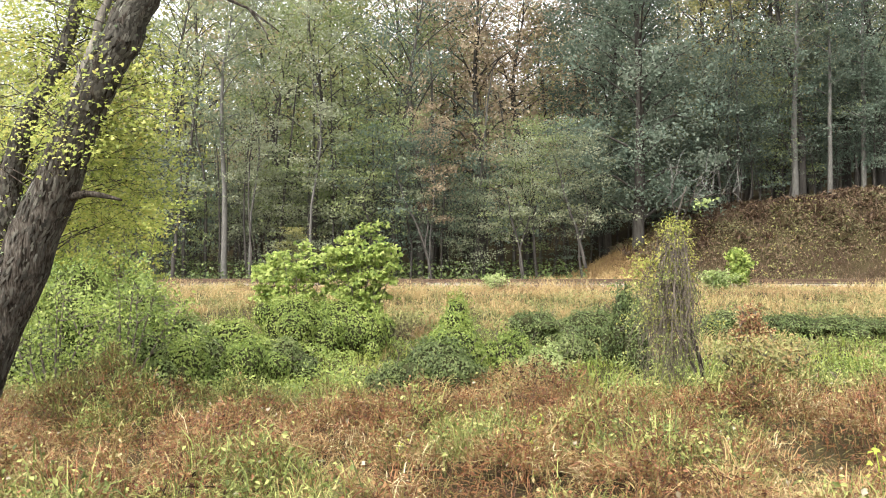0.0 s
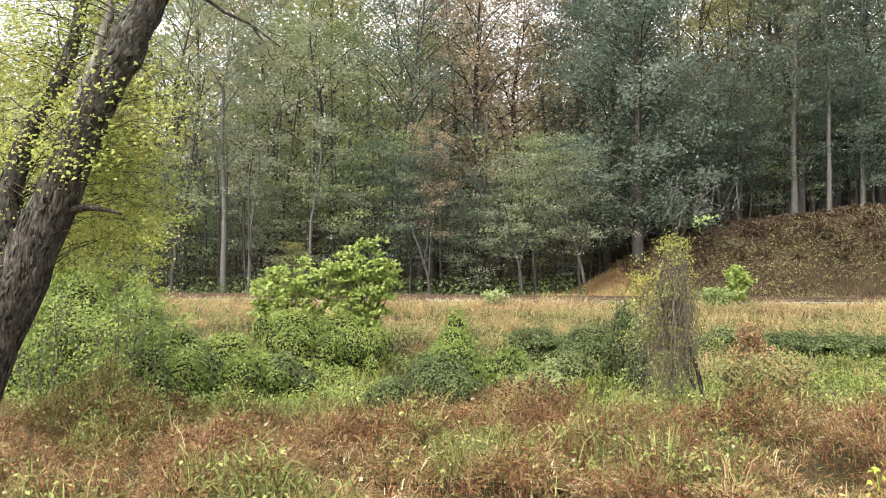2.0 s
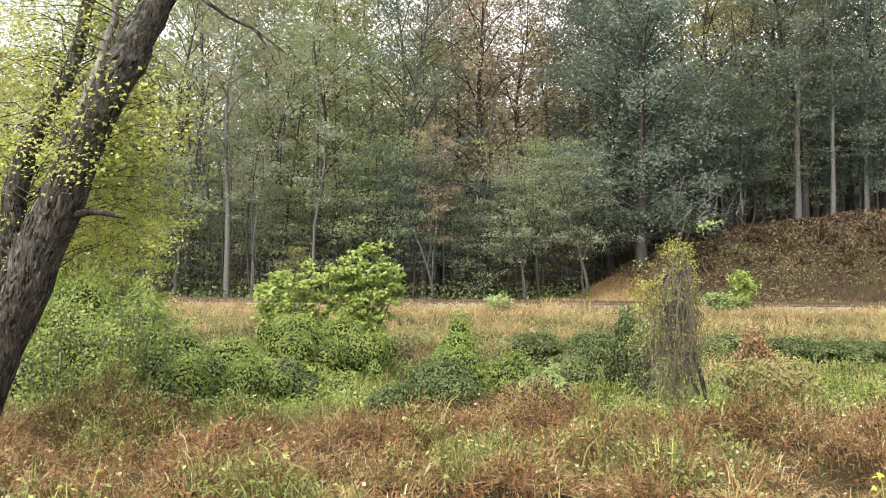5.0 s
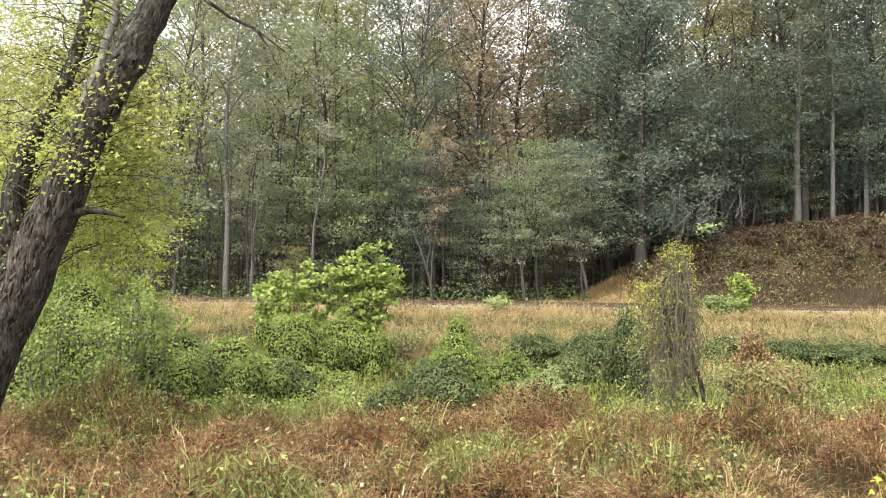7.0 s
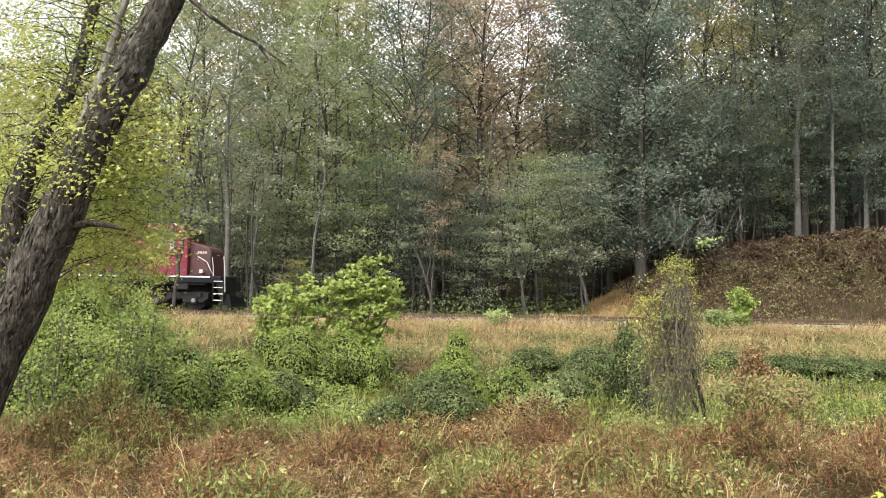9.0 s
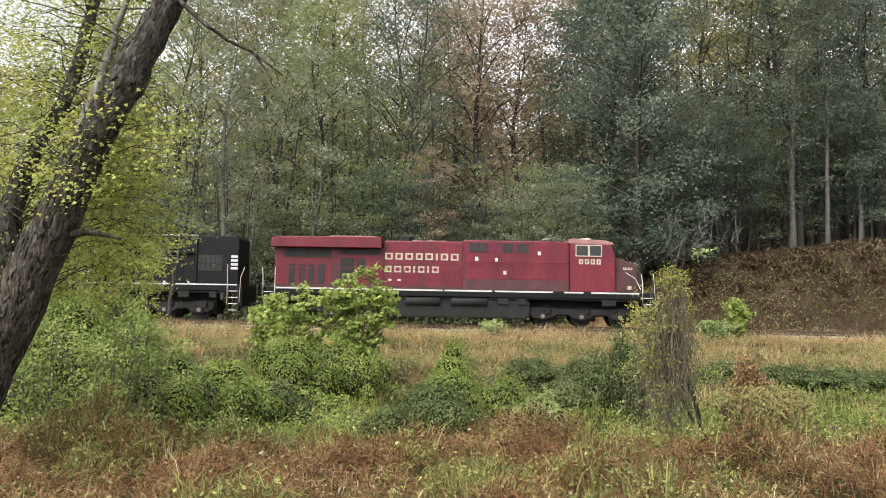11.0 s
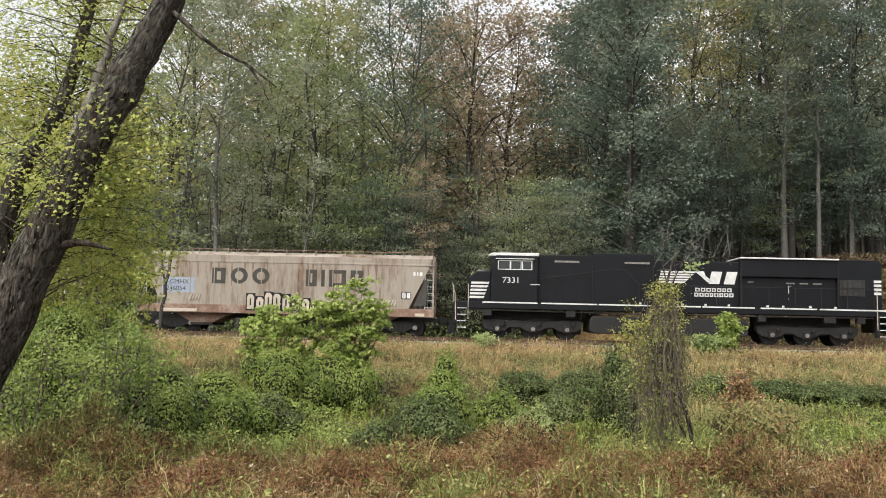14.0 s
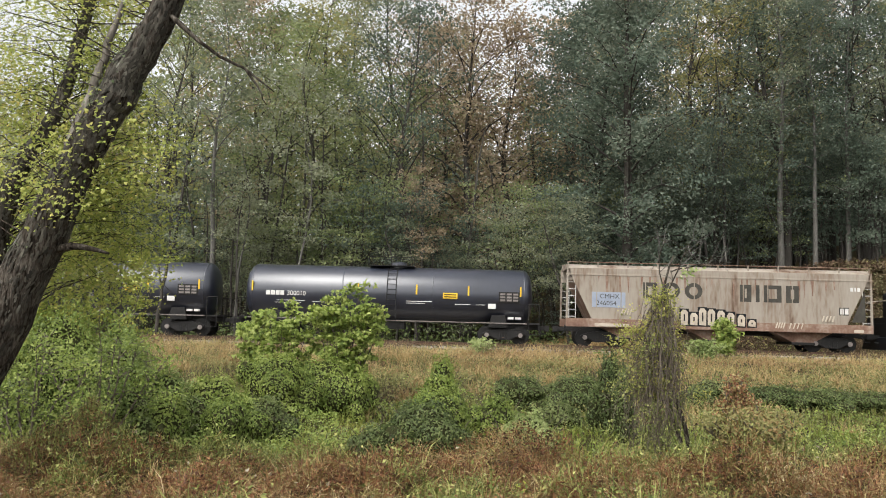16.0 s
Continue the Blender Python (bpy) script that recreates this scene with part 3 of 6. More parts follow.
def banks():
    view = lambda x, y: cone(x, y, 3)
    p = scatter(56000, -30, 30, 12.5, 27, view)
    n = len(p)
    stuff("valley_grass", [blades(p, rng.uniform(0.12, 0.5, n), rng.uniform(0.012, 0.028, n), rng.uniform(0.1, 0.9, n))], M_VALLEY, "lush green grass in the hollow", "grass")
    p = scatter(48000, -30, 30, 13, 27, lambda x, y: view(x, y) * (wave(x, y, 0.6, 2.0) > -0.2))
    p[:, 2] += rng.uniform(0.05, 0.35, len(p))
    stuff("valley_weeds", [leaves(p, rng.normal(0, 0.4, (len(p), 3)) + [0, -0.2, 0.9], rng.uniform(0.035, 0.085, len(p)))], M_VINELIGHT, "pale green creeping weeds in the hollow", "weeds")
    # creepers that run over the slope and join the shrubs
    p = scatter(78000, -16, 20, 14.5, 29, lambda x, y: view(x, y) * np.clip(0.02 + 0.6 * wave(x, y, 0.8, 3.3) + 0.9 * (x < -0.1 * y) * (y < 26), 0, 1))
    hump = np.clip(0.22 + 0.22 * wave(p[:, 0], p[:, 1], 1.4, 0.7) + 0.14 * wave(p[:, 0], p[:, 1], 3.7, 1.9), 0.02, 1)
    p[:, 2] += hump * rng.uniform(0.75, 1.1, len(p))
    stuff("creepers", [leaves(p, rng.normal(0, 0.36, (len(p), 3)) + [0, -0.3, 0.85], rng.uniform(0.05, 0.11, len(p)))], M_VINE, "green creepers running over the slope", "creepers")
    c = scatter(420, -30, 30, 24, 40, view)
    p = np.repeat(c, 70, axis=0) + rng.normal(0, 0.16, (len(c) * 70, 3)) * [1, 1, 0]
    n = len(p)
    p[:, 2] = ground_z(p[:, 0], p[:, 1])
    stuff("grass_clumps", [blades(p, rng.uniform(0.25, 0.75, n), rng.uniform(0.010, 0.02, n), rng.uniform(0.1, 0.75, n))], M_TAN, "loose clumps of straw-coloured grass on the slope", "grass")
    p = scatter(54000, -36, 36, 25, 38, view)
    n = len(p)
    stuff("slope_grass", [blades(p, rng.uniform(0.15, 0.5, n), rng.uniform(0.012, 0.024, n), rng.uniform(0.1, 0.8, n))], M_SLOPE, "olive and tan weeds on the embankment slope", "grass")
    p = scatter(64000, -36, 36, 25, 43.5, lambda x, y: view(x, y) * (wave(x, y, 0.5, 5.0) > -0.1) * (y + x * LEAN < 44) * (1 - 0.5 * (y > 36)))
    p[:, 2] += rng.uniform(0.1, 0.4, len(p))
    stuff("slope_weeds", [leaves(p, rng.normal(0, 0.4, (len(p), 3)) + [0, -0.4, 0.8], rng.uniform(0.06, 0.14, len(p)))], M_SLOPE, "olive leafy weeds on the embankment slope", "weeds")
    p = scatter(72000, -44, 40, 34, 46.6, lambda x, y: view(x, y) * (y + x * LEAN < 44.8) * np.clip((y + x * LEAN - 33) / 5, 0, 1))
    n = len(p)
    stuff("tan_grass", [blades(p, rng.uniform(0.12, 0.4, n), rng.uniform(0.012, 0.024, n), rng.uniform(0.1, 0.9, n))], M_TAN, "straw-coloured tall grass along the top of the embankment", "grass")
    p = scatter(30000, -44, 40, 40, 46.8, lambda x, y: view(x, y) * (y + x * LEAN < 45.0) * (y + x * LEAN > 42.2))
    n = len(p)
    tall = 0.45 + 0.22 * wave(p[:, 0], p[:, 1], 0.7, 1.1)
    stuff("edge_grass", [blades(p, np.clip(tall, 0.2, 0.95) * rng.uniform(0.6, 1.2, n), rng.uniform(0.012, 0.022, n), rng.uniform(0.05, 0.5, n))], M_TAN, "tall straw-coloured grass at the edge of the ballast", "grass")
    c = scatter(240, -40, 38, 40, 46.5, lambda x, y: view(x, y) * (y + x * LEAN < 45.2) * (y + x * LEAN > 41))
    p = np.repeat(c, 40, axis=0) + rng.normal(0, 0.2, (len(c) * 40, 3)) * [1, 1, 0.6] + [0, 0, 0.35]
    n = len(p)
    stuff("edge_weeds", [leaves(p, rng.normal(0, 0.5, (n, 3)) + [0, -0.4, 0.7], rng.uniform(0.05, 0.12, n))], M_FERN, "reddish-brown seeding weeds beside the track", "weeds")
    # the bank behind the track: russet fern on its upper half, reddish grass below, tan grass on its tail
    def up_bank(x, y):
        return np.clip((y + x * LEAN - 51.5) / 8.5, 0, 1)

    p = scatter(44000, 12, 48, 52, 64, lambda x, y: np.clip((up_bank(x, y) - 0.25) * 2.2 + 0.5 * wave(x, y, 0.6, 2.0), 0, 1) * (y < 63))
    n = len(p)
    rough = np.clip(0.28 + 0.22 * wave(p[:, 0], p[:, 1], 1.1, 0.5) + 0.16 * wave(p[:, 0], p[:, 1], 2.9, 1.5), 0, 1)
    p[:, 2] += rough * rng.uniform(0.2, 1.1, n)
    stuff("dry_fern", [leaves(p, rng.normal(0, 0.5, (n, 3)) + [0, -0.35, 0.8], rng.uniform(0.1, 0.28, n))], M_FERN, "russet and olive dry fern on the upper bank", "fern")
    c = scatter(300, 12, 46, 54.5, 62.5, lambda x, y: (up_bank(x, y) > 0.5).astype(float))
    k = 44
    r, a = np.abs(rng.normal(0, 0.2, len(c) * k)), rng.uniform(0, math.tau, len(c) * k)
    p = np.repeat(c, k, axis=0) + np.stack([r * np.cos(a), r * np.sin(a), 0.1 + 0 * a], 1)
    n = len(p)
    stuff("fern_fronds", [blades(p, np.repeat(rng.uniform(0.4, 1.0, len(c)), k) * rng.uniform(0.7, 1.2, n), rng.uniform(0.04, 0.09, n), rng.uniform(0.4, 1.2, n), a)], M_FERN, "arching russet fern fronds on the crest of the bank", "fern")
    p = scatter(44000, 12.5, 48, 50, 63, lambda x, y: (y + x * LEAN > 50.3) * np.clip(1.15 - up_bank(x, y), 0, 1))
    n = len(p)
    stuff("bank_grass", [blades(p, rng.uniform(0.2, 0.6, n), rng.uniform(0.015, 0.03, n), rng.uniform(0.2, 1.0, n))], M_BANK, "reddish-brown dry grass on the bank", "grass")
    p = scatter(9000, 12, 48, 50, 62, lambda x, y: (y + x * LEAN > 50.3) * (wave(x, y, 0.35, 0.2) > 0.1))
    n = len(p)
    stuff("bank_weeds", [leaves(p + [0, 0, 0.35], rng.normal(0, 0.5, (n, 3)) + [0, -0.4, 0.7], rng.uniform(0.08, 0.2, n))], M_SLOPE, "olive weeds on the bank", "weeds")
    p = scatter(26000, 5, 15, 50, 61, lambda x, y: (y + x * LEAN > 50.3) * np.clip((15.5 - x) / 3, 0, 1) * np.clip((x - 5) / 3, 0.2, 1))
    n = len(p)
    stuff("bank_tail_grass", [blades(p, rng.uniform(0.2, 0.65, n), rng.uniform(0.015, 0.03, n), rng.uniform(0.1, 0.8, n))], M_TAN, "straw-coloured grass on the tail of the bank", "grass")


foreground()
for wx, wy, wh in ((0.68, 6.6, 0.3), (-2.2, 5.9, 0.24), (3.15, 6.35, 0.4), (0.95, 8.9, 0.3), (-0.35, 7.6, 0.26)):
    bright_weed(wx, wy, wh)
banks()


# ---- shrubs under vines ----
def vine_mound(x, y, half, top, mat, label, lobes=7, leaf=0.11, density=300, deep=None):
    """A shrub smothered by vines: lumps coloured dark as inner shade and a ragged coat of leaves."""
    deep = deep or half * 0.9
    z0 = float(ground_z(x, y)) - 0.1
    h = top - z0
    t = thing("vine_covered_shrub", label, "shrub", pose(x, y, z0), "vine-covered shrubs")
    cs = [(0, 0, h * 0.4, half * 0.66, deep * 0.7, h * 0.52)]
    for k in range(lobes + 5):
        a = k * 2.4 + rng.uniform(-0.4, 0.4)
        q = rng.uniform(0.3, 0.85)
        s = rng.uniform(0.16, 0.42)
        cs.append((math.cos(a) * half * q, math.sin(a) * deep * q, h * rng.uniform(0.12, 0.92 - 0.55 * q), half * s, deep * s, h * rng.uniform(0.14, 0.3)))
    bm = bmesh.new()
    pts, nor, hang = [], [], []
    for i, (cx, cy, cz, a, b, c) in enumerate(cs):
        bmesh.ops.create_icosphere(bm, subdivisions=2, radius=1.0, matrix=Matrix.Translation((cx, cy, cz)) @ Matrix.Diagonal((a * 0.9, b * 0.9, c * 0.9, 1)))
        n = int(density * (a * b + b * c + a * c) * 4.6)
        d = unit(rng.normal(size=(n, 3)))
        bump = 0.07 * np.sin(d[:, :1] * 8 + d[:, 2:] * 6 + cx * 5) + 0.05 * np.sin(d[:, 1:2] * 15 + d[:, 2:] * 13 + i)
        r = 0.93 + bump + 0.17 * rng.uniform(0, 1, n)[:, None] ** 2.5
        q = np.array([cx, cy, cz]) + d * r * [a, b, c]
        free = (q[:, 2] > 0.03) & (q[:, 1] < 0.5 * deep)
        for j, (ox, oy, oz, oa, ob_, oc) in enumerate(cs):
            if j != i:
                free &= (((q - [ox, oy, oz]) / [oa, ob_, oc]) ** 2).sum(1) > 0.8
        w = unit(d / np.array([a, b, c]))
        pts.append(q[free])
        nor.append((w + rng.normal(0, 0.34, (n, 3)) + [0, 0, 0.2])[free])
        hang.append((rng.normal(0, 0.6, (n, 3)) + [0, 0, -0.9])[free])
    # sprays that break the outline
    k = 22
    d = unit(rng.normal(size=(k, 3)) * [1, 1, 0.8] + [0, -0.2, 0.7])
    c = np.array([0, 0, h * 0.4]) + d * [half * 0.8, deep * 0.8, h * 0.6] * rng.uniform(0.85, 1.1, (k, 1))
    sp = cluster(c, 0.12 * half + 0.05, 16, 0.8)
    pts.append(sp)
    nor.append(rng.normal(0, 0.5, sp.shape) + [0, -0.1, 0.8])
    hang.append(rng.normal(0, 1, sp.shape))
    P, N, H = np.vstack(pts), np.vstack(nor), np.vstack(hang)
    keep = (P[:, 2] > 0.03) & (rng.uniform(0, 1, len(P)) < 0.5 + 1.0 * P[:, 2] / h)
    P, N, H = P[keep], N[keep], H[keep]
    v, f = leaves(P, N, leaf * rng.uniform(0.5, 1.15, len(P)), LEAF, H)
    link("leaves", fast_mesh("leaves", v, f, mat), t)
    # solid near-black lumps stand in for the shade behind the leaves
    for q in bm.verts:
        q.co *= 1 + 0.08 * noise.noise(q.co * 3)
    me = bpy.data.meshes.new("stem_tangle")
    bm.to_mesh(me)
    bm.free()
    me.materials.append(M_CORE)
    link("stem_tangle", me, t, "dark inner lumps coloured as the shade between leaves")
    # loose runners that stick out
    k = 14
    lines = []
    for i in range(k):
        d = unit(rng.normal(size=(1, 3)))[0] * [1, 1, 0.6]
        s = np.array([0, 0, h * 0.55]) + d * [half, deep, h * 0.5] * 0.9
        e = s + d * rng.uniform(0.15, 0.4) + [0, 0, rng.uniform(0, 0.25)]
        lines.append(smooth_line([(*s, 0.006), (*((s + e) / 2 + [0, 0, 0.06]), 0.005), (*e, 0.003)], 5))
    v, f = tubes(lines, 4)
    tagged(link("loose_runner", fast_mesh("loose_runner", v, f, M_TWIG), t), kind="stuff")
    return t


def at(px, py, y):
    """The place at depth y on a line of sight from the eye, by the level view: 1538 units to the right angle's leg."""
    return (px - 784) / 1538 * y, 1.7 + (470 - py) / 1538 * y


VINES = {"g": (M_VINE, "mid-green leafy vines smothering a shrub"), "l": (M_VINELIGHT, "pale green leafy vines over a low shrub"), "d": (M_VINEDARK, "dark green vines and brambles over a shrub")}
for px, top, half, y, kind in ((140, 430, 120, 18.5, "g"), (20, 470, 120, 17.0, "g"), (-90, 420, 120, 18, "g"), (250, 470, 75, 20, "l"), (60, 570, 100, 15.8, "d"), (235, 575, 75, 17.2, "l"),
                               (325, 545, 75, 19.5, "l"), (330, 590, 60, 17.6, "g"), (415, 555, 80, 20.5, "g"), (440, 590, 70, 18.3, "g"),
                               (520, 515, 85, 25, "g"), (600, 520, 85, 25.5, "g"), (655, 545, 45, 25, "g"), (500, 590, 60, 20.5, "d"),
                               (805, 566, 84, 18.2, "g"), (780, 590, 92, 17.3, "d"), (808, 508, 42, 22.5, "g"), (700, 635, 58, 17.0, "d"), (905, 580, 55, 20, "g"), (960, 610, 62, 18.5, "l"),
                               (950, 545, 60, 27, "d"), (1040, 540, 75, 27, "d"), (1105, 492, 36, 23, "d"), (1128, 520, 26, 21.5, "d"), (1010, 590, 45, 24, "d"),
                               (1300, 545, 80, 29, "d"), (1390, 552, 70, 28, "d"), (1490, 556, 90, 28, "d"), (1580, 560, 70, 28, "d"), (1530, 640, 55, 16, "g"), (1260, 560, 40, 27, "d")):
    X, Z = at(px, top, y)
    vine_mound(X, y, half / 1538 * y, Z, *VINES[kind], leaf=0.05 + 0.0013 * y, density=1.8 * max(220, 760 - 18 * y))


# ---- saplings ----
def sapling(x, y, height, spread, mat, label, leaf=0.2, stems=7, per=26, shape=LOBED, name="sapling", bunch=0.24):
    z0 = float(ground_z(x, y)) - 0.05
    t = thing(name, label, "young tree", pose(x, y, z0))
    lines, tips = [], []
    for k in range(stems):
        a = rng.uniform(0, math.tau)
        q = (k / max(stems - 1, 1) * 2 - 1) * spread
        hh = height * rng.uniform(0.74, 1.04) * (1 - 0.3 * abs(q) / max(spread, 0.01))
        top = np.array([q, rng.uniform(-0.5, 0.5) * spread, hh])
        ln = smooth_line([(0.08 * q, 0, 0, 0.03), (q * 0.5, top[1] * 0.4, hh * 0.5, 0.02), (*top, 0.005)], 8, 0.02)
        lines.append(ln)
        for j in range(2, 8):
            for m in range(3):
                d = unit(rng.normal(size=(1, 3)))[0] * [1, 1, 0.4]
                s = ln[j, :3]
                e = s + d * rng.uniform(0.15, 0.42) * min(1.0, spread) + [0, 0, 0.12]
                lines.append(np.array([(*s, 0.008), (*((s + e) / 2), 0.006), (*e, 0.003)]))
                tips.append(e)
        tips.append(top)
    v, f = tubes(lines, 5)
    tagged(link("stem_work", fast_mesh("stem_work", v, f, M_TWIG, True), t), kind="stuff")
    c = np.array(tips)
    P = cluster(c, bunch, per)
    v, f = leaves(P, rng.normal(0, 0.5, P.shape) + [0, -0.45, 0.6], leaf * rng.uniform(0.6, 1.15, len(P)), shape)
    link("leaves", fast_mesh("leaves", v, f, mat), t)
    return t


sapling(*(at(640, 0, 26)[0], 26), 3.85, 1.0, M_SYCAMORE, "bright yellow-green sycamore sapling with large leaves", 0.17, 15, per=15, bunch=0.19)
sapling(*(at(525, 0, 26)[0], 26.3), 3.05, 0.9, M_SYCAMORE, "low yellow-green sycamore sapling with large leaves", 0.17, 9, per=13, bunch=0.18)
sapling(*(at(478, 0, 27)[0], 27), 3.0, 0.45, M_SYCAMORE, "slim bright green sycamore sapling", 0.19, 5, per=13, bunch=0.18)
sapling(*(at(1308, 0, 42)[0], 42), 2.2, 0.38, M_SYCAMORE, "small bright green sapling on the embankment", 0.22, 5, per=12)
sapling(*(at(1262, 0, 42)[0], 41.5), 1.0, 0.7, M_VINELIGHT, "low grey-green bush on the embankment", 0.14, 5, per=14)
sapling(*(at(876, 0, 42)[0], 42.3), 0.75, 0.35, M_VINELIGHT, "small grey-green bush in tan grass", 0.13, 4, per=12)
sapling(*(at(1330, 0, 10.6)[0], 10.6), 1.0, 0.2, M_MAT, "dried brown weed stalk with curled leaves", 0.04, 8, per=30, shape=LEAF, name="dead_weed", bunch=0.09)
sapling(*(at(1345, 0, 10.4)[0], 10.3), 0.6, 0.55, M_SLOPE, "drooping olive and brown weed below a dried stalk", 0.05, 11, per=22, shape=LEAF, name="weed", bunch=0.12)


for px, y, hgt, wide, mat, label, leaf, stems, per in ((225, 20.5, 6.4, 0.95, M_MAPLE, "yellow-green young maple behind the leaning maple", 0.1, 14, 22), (130, 20.0, 6.8, 1.2, M_MAPLE, "tall yellow-green young maple behind the leaning maple", 0.1, 16, 22),
                                                      (10, 19.5, 6.6, 1.4, M_MAPLE, "tall yellow-green bush behind the leaning maple", 0.1, 14, 22),
                                                      (95, 14.4, 2.6, 1.0, M_VINE, "leafy green bush under the leaning maple", 0.075, 9, 18), (215, 16.5, 2.9, 0.95, M_VINE, "leafy green bush among vines", 0.075, 9, 18), (275, 19.0, 2.4, 0.8, M_VINE, "leafy green bush among vines", 0.1, 8, 12)):
    sapling(at(px, 0, y)[0], y, hgt, wide, mat, label, leaf, stems, per=per, shape=LEAF, name="bush" if mat is M_VINE else "young_maple", bunch=0.27)


# ---- the vine-draped dead tree ----
def snag():
    y = 18.4
    x, _ = at(1215, 0, y)
    z0 = float(ground_z(x, y)) - 0.05
    t = thing("dead_tree", "dead leaning tree draped in dry vines and yellowing leaves", "dead tree", pose(x, y, z0))
    q = lambda px, py, r, dy=0.0: (at(px, py, y)[0] - x, dy, at(px, py, y)[1] - z0, r)
    limbs = [smooth_line([q(1250, 690, 0.05), q(1225, 600, 0.045), q(1190, 500, 0.04), q(1195, 400, 0.03), q(1215, 330, 0.015)], 12, 0.01),
             smooth_line([q(1235, 660, 0.035, 0.2), q(1205, 590, 0.03, 0.2), q(1165, 500, 0.025, 0.1), q(1180, 430, 0.02)], 9, 0.01),
             smooth_line([q(1195, 420, 0.02), q(1225, 350, 0.012), q(1250, 300, 0.006)], 7, 0.01),
             smooth_line([q(1210, 360, 0.015), q(1260, 345, 0.010), q(1310, 340, 0.004)], 7, 0.012),
             smooth_line([q(1200, 400, 0.015), q(1190, 340, 0.010), q(1200, 300, 0.004)], 7, 0.012)]
    twigs = []
    for ln in limbs[2:]:
        for j in range(2, 7):
            for _ in range(3):
                s = ln[j, :3]
                e = s + rng.normal(0, 0.26, 3) + [0.06, 0, 0.2]
                twigs.append(smooth_line([(*s, 0.008), (*((s + e) / 2 + rng.normal(0, 0.03, 3)), 0.006), (*e, 0.003)], 4))
    v, f = tubes(limbs, 7)
    link("trunk", fast_mesh("trunk", v, f, M_BARK, True), t)
    v, f = tubes(twigs, 4)
    tagged(link("bare_twig", fast_mesh("bare_twig", v, f, M_BARKPALE), t, "bare grey twigs"), kind="stuff")
    # hanging vines: a curtain that widens downwards
    lines = []
    for k in range(300):
        a = rng.uniform(0, math.tau)
        top = at(1190 + rng.normal(0, 11), 395 + abs(rng.normal(0, 75)), y)
        lo = at(1182 + rng.normal(0, 34), 500 + 200 * rng.uniform(0, 1) ** 0.8, y)
        dy = rng.normal(0, 0.28)
        p0 = np.array([top[0] - x, dy * 0.5, top[1] - z0])
        p1 = np.array([lo[0] - x, dy * 1.2, max(lo[1] - z0, 0.02)])
        mid = (p0 + p1) / 2 + rng.normal(0, 0.2, 3)
        lines.append(smooth_line([(*p0, 0.007), (*mid, 0.006), (*p1, 0.003)], 9, 0.035))
    v, f = tubes(lines, 4)
    link("hanging_vines", fast_mesh("hanging_vines", v, f, M_DRYVINE), t, "dry grey-brown hanging vines")
    c = []
    for _ in range(300):
        u = rng.uniform(0, 1) ** 0.8 * 1.5
        X, Z = at(1190 + rng.normal(0, 10 + 15 * u), 385 + 130 * u, y)
        c.append((X - x, rng.normal(0, 0.2), Z - z0))
    for _ in range(35):
        X, Z = at(1145 + rng.normal(0, 16), 465 + rng.normal(0, 22), y)
        c.append((X - x, rng.normal(0, 0.2), Z - z0))
    P = cluster(c, 0.15, 20, 0.9)
    v, f = leaves(P, rng.normal(0, 0.5, P.shape) + [0, -0.5, 0.5], rng.uniform(0.03, 0.062, len(P)))
    link("upper_leaves", fast_mesh("upper_leaves", v, f, M_YELLOWVINE), t, "yellowing vine leaves")
    c = [(at(1180 + rng.normal(0, 32), rng.uniform(480, 690), y)[0] - x, rng.normal(0, 0.3), max(0.05, at(0, rng.uniform(480, 690), y)[1] - z0)) for _ in range(260)]
    P = cluster(c, 0.13, 9, 0.9)
    v, f = leaves(P, rng.normal(0, 0.5, P.shape) + [0, -0.5, 0.5], rng.uniform(0.04, 0.09, len(P)))
    link("lower_leaves", fast_mesh("lower_leaves", v, f, M_MATGREEN), t)
    X, Z = at(1235, 365, y)
    P = cluster([(X - x, 0, Z - z0), (X - x + 0.12, 0, Z - z0 + 0.1)], 0.2, 16, 0.7)
    v, f = leaves(P, rng.normal(0, 0.5, P.shape) + [0, -0.5, 0.5], rng.uniform(0.08, 0.14, len(P)))
    link("fresh_leaves", fast_mesh("fresh_leaves", v, f, M_VINELIGHT), t, "fresh green vine leaves at the top")


snag()


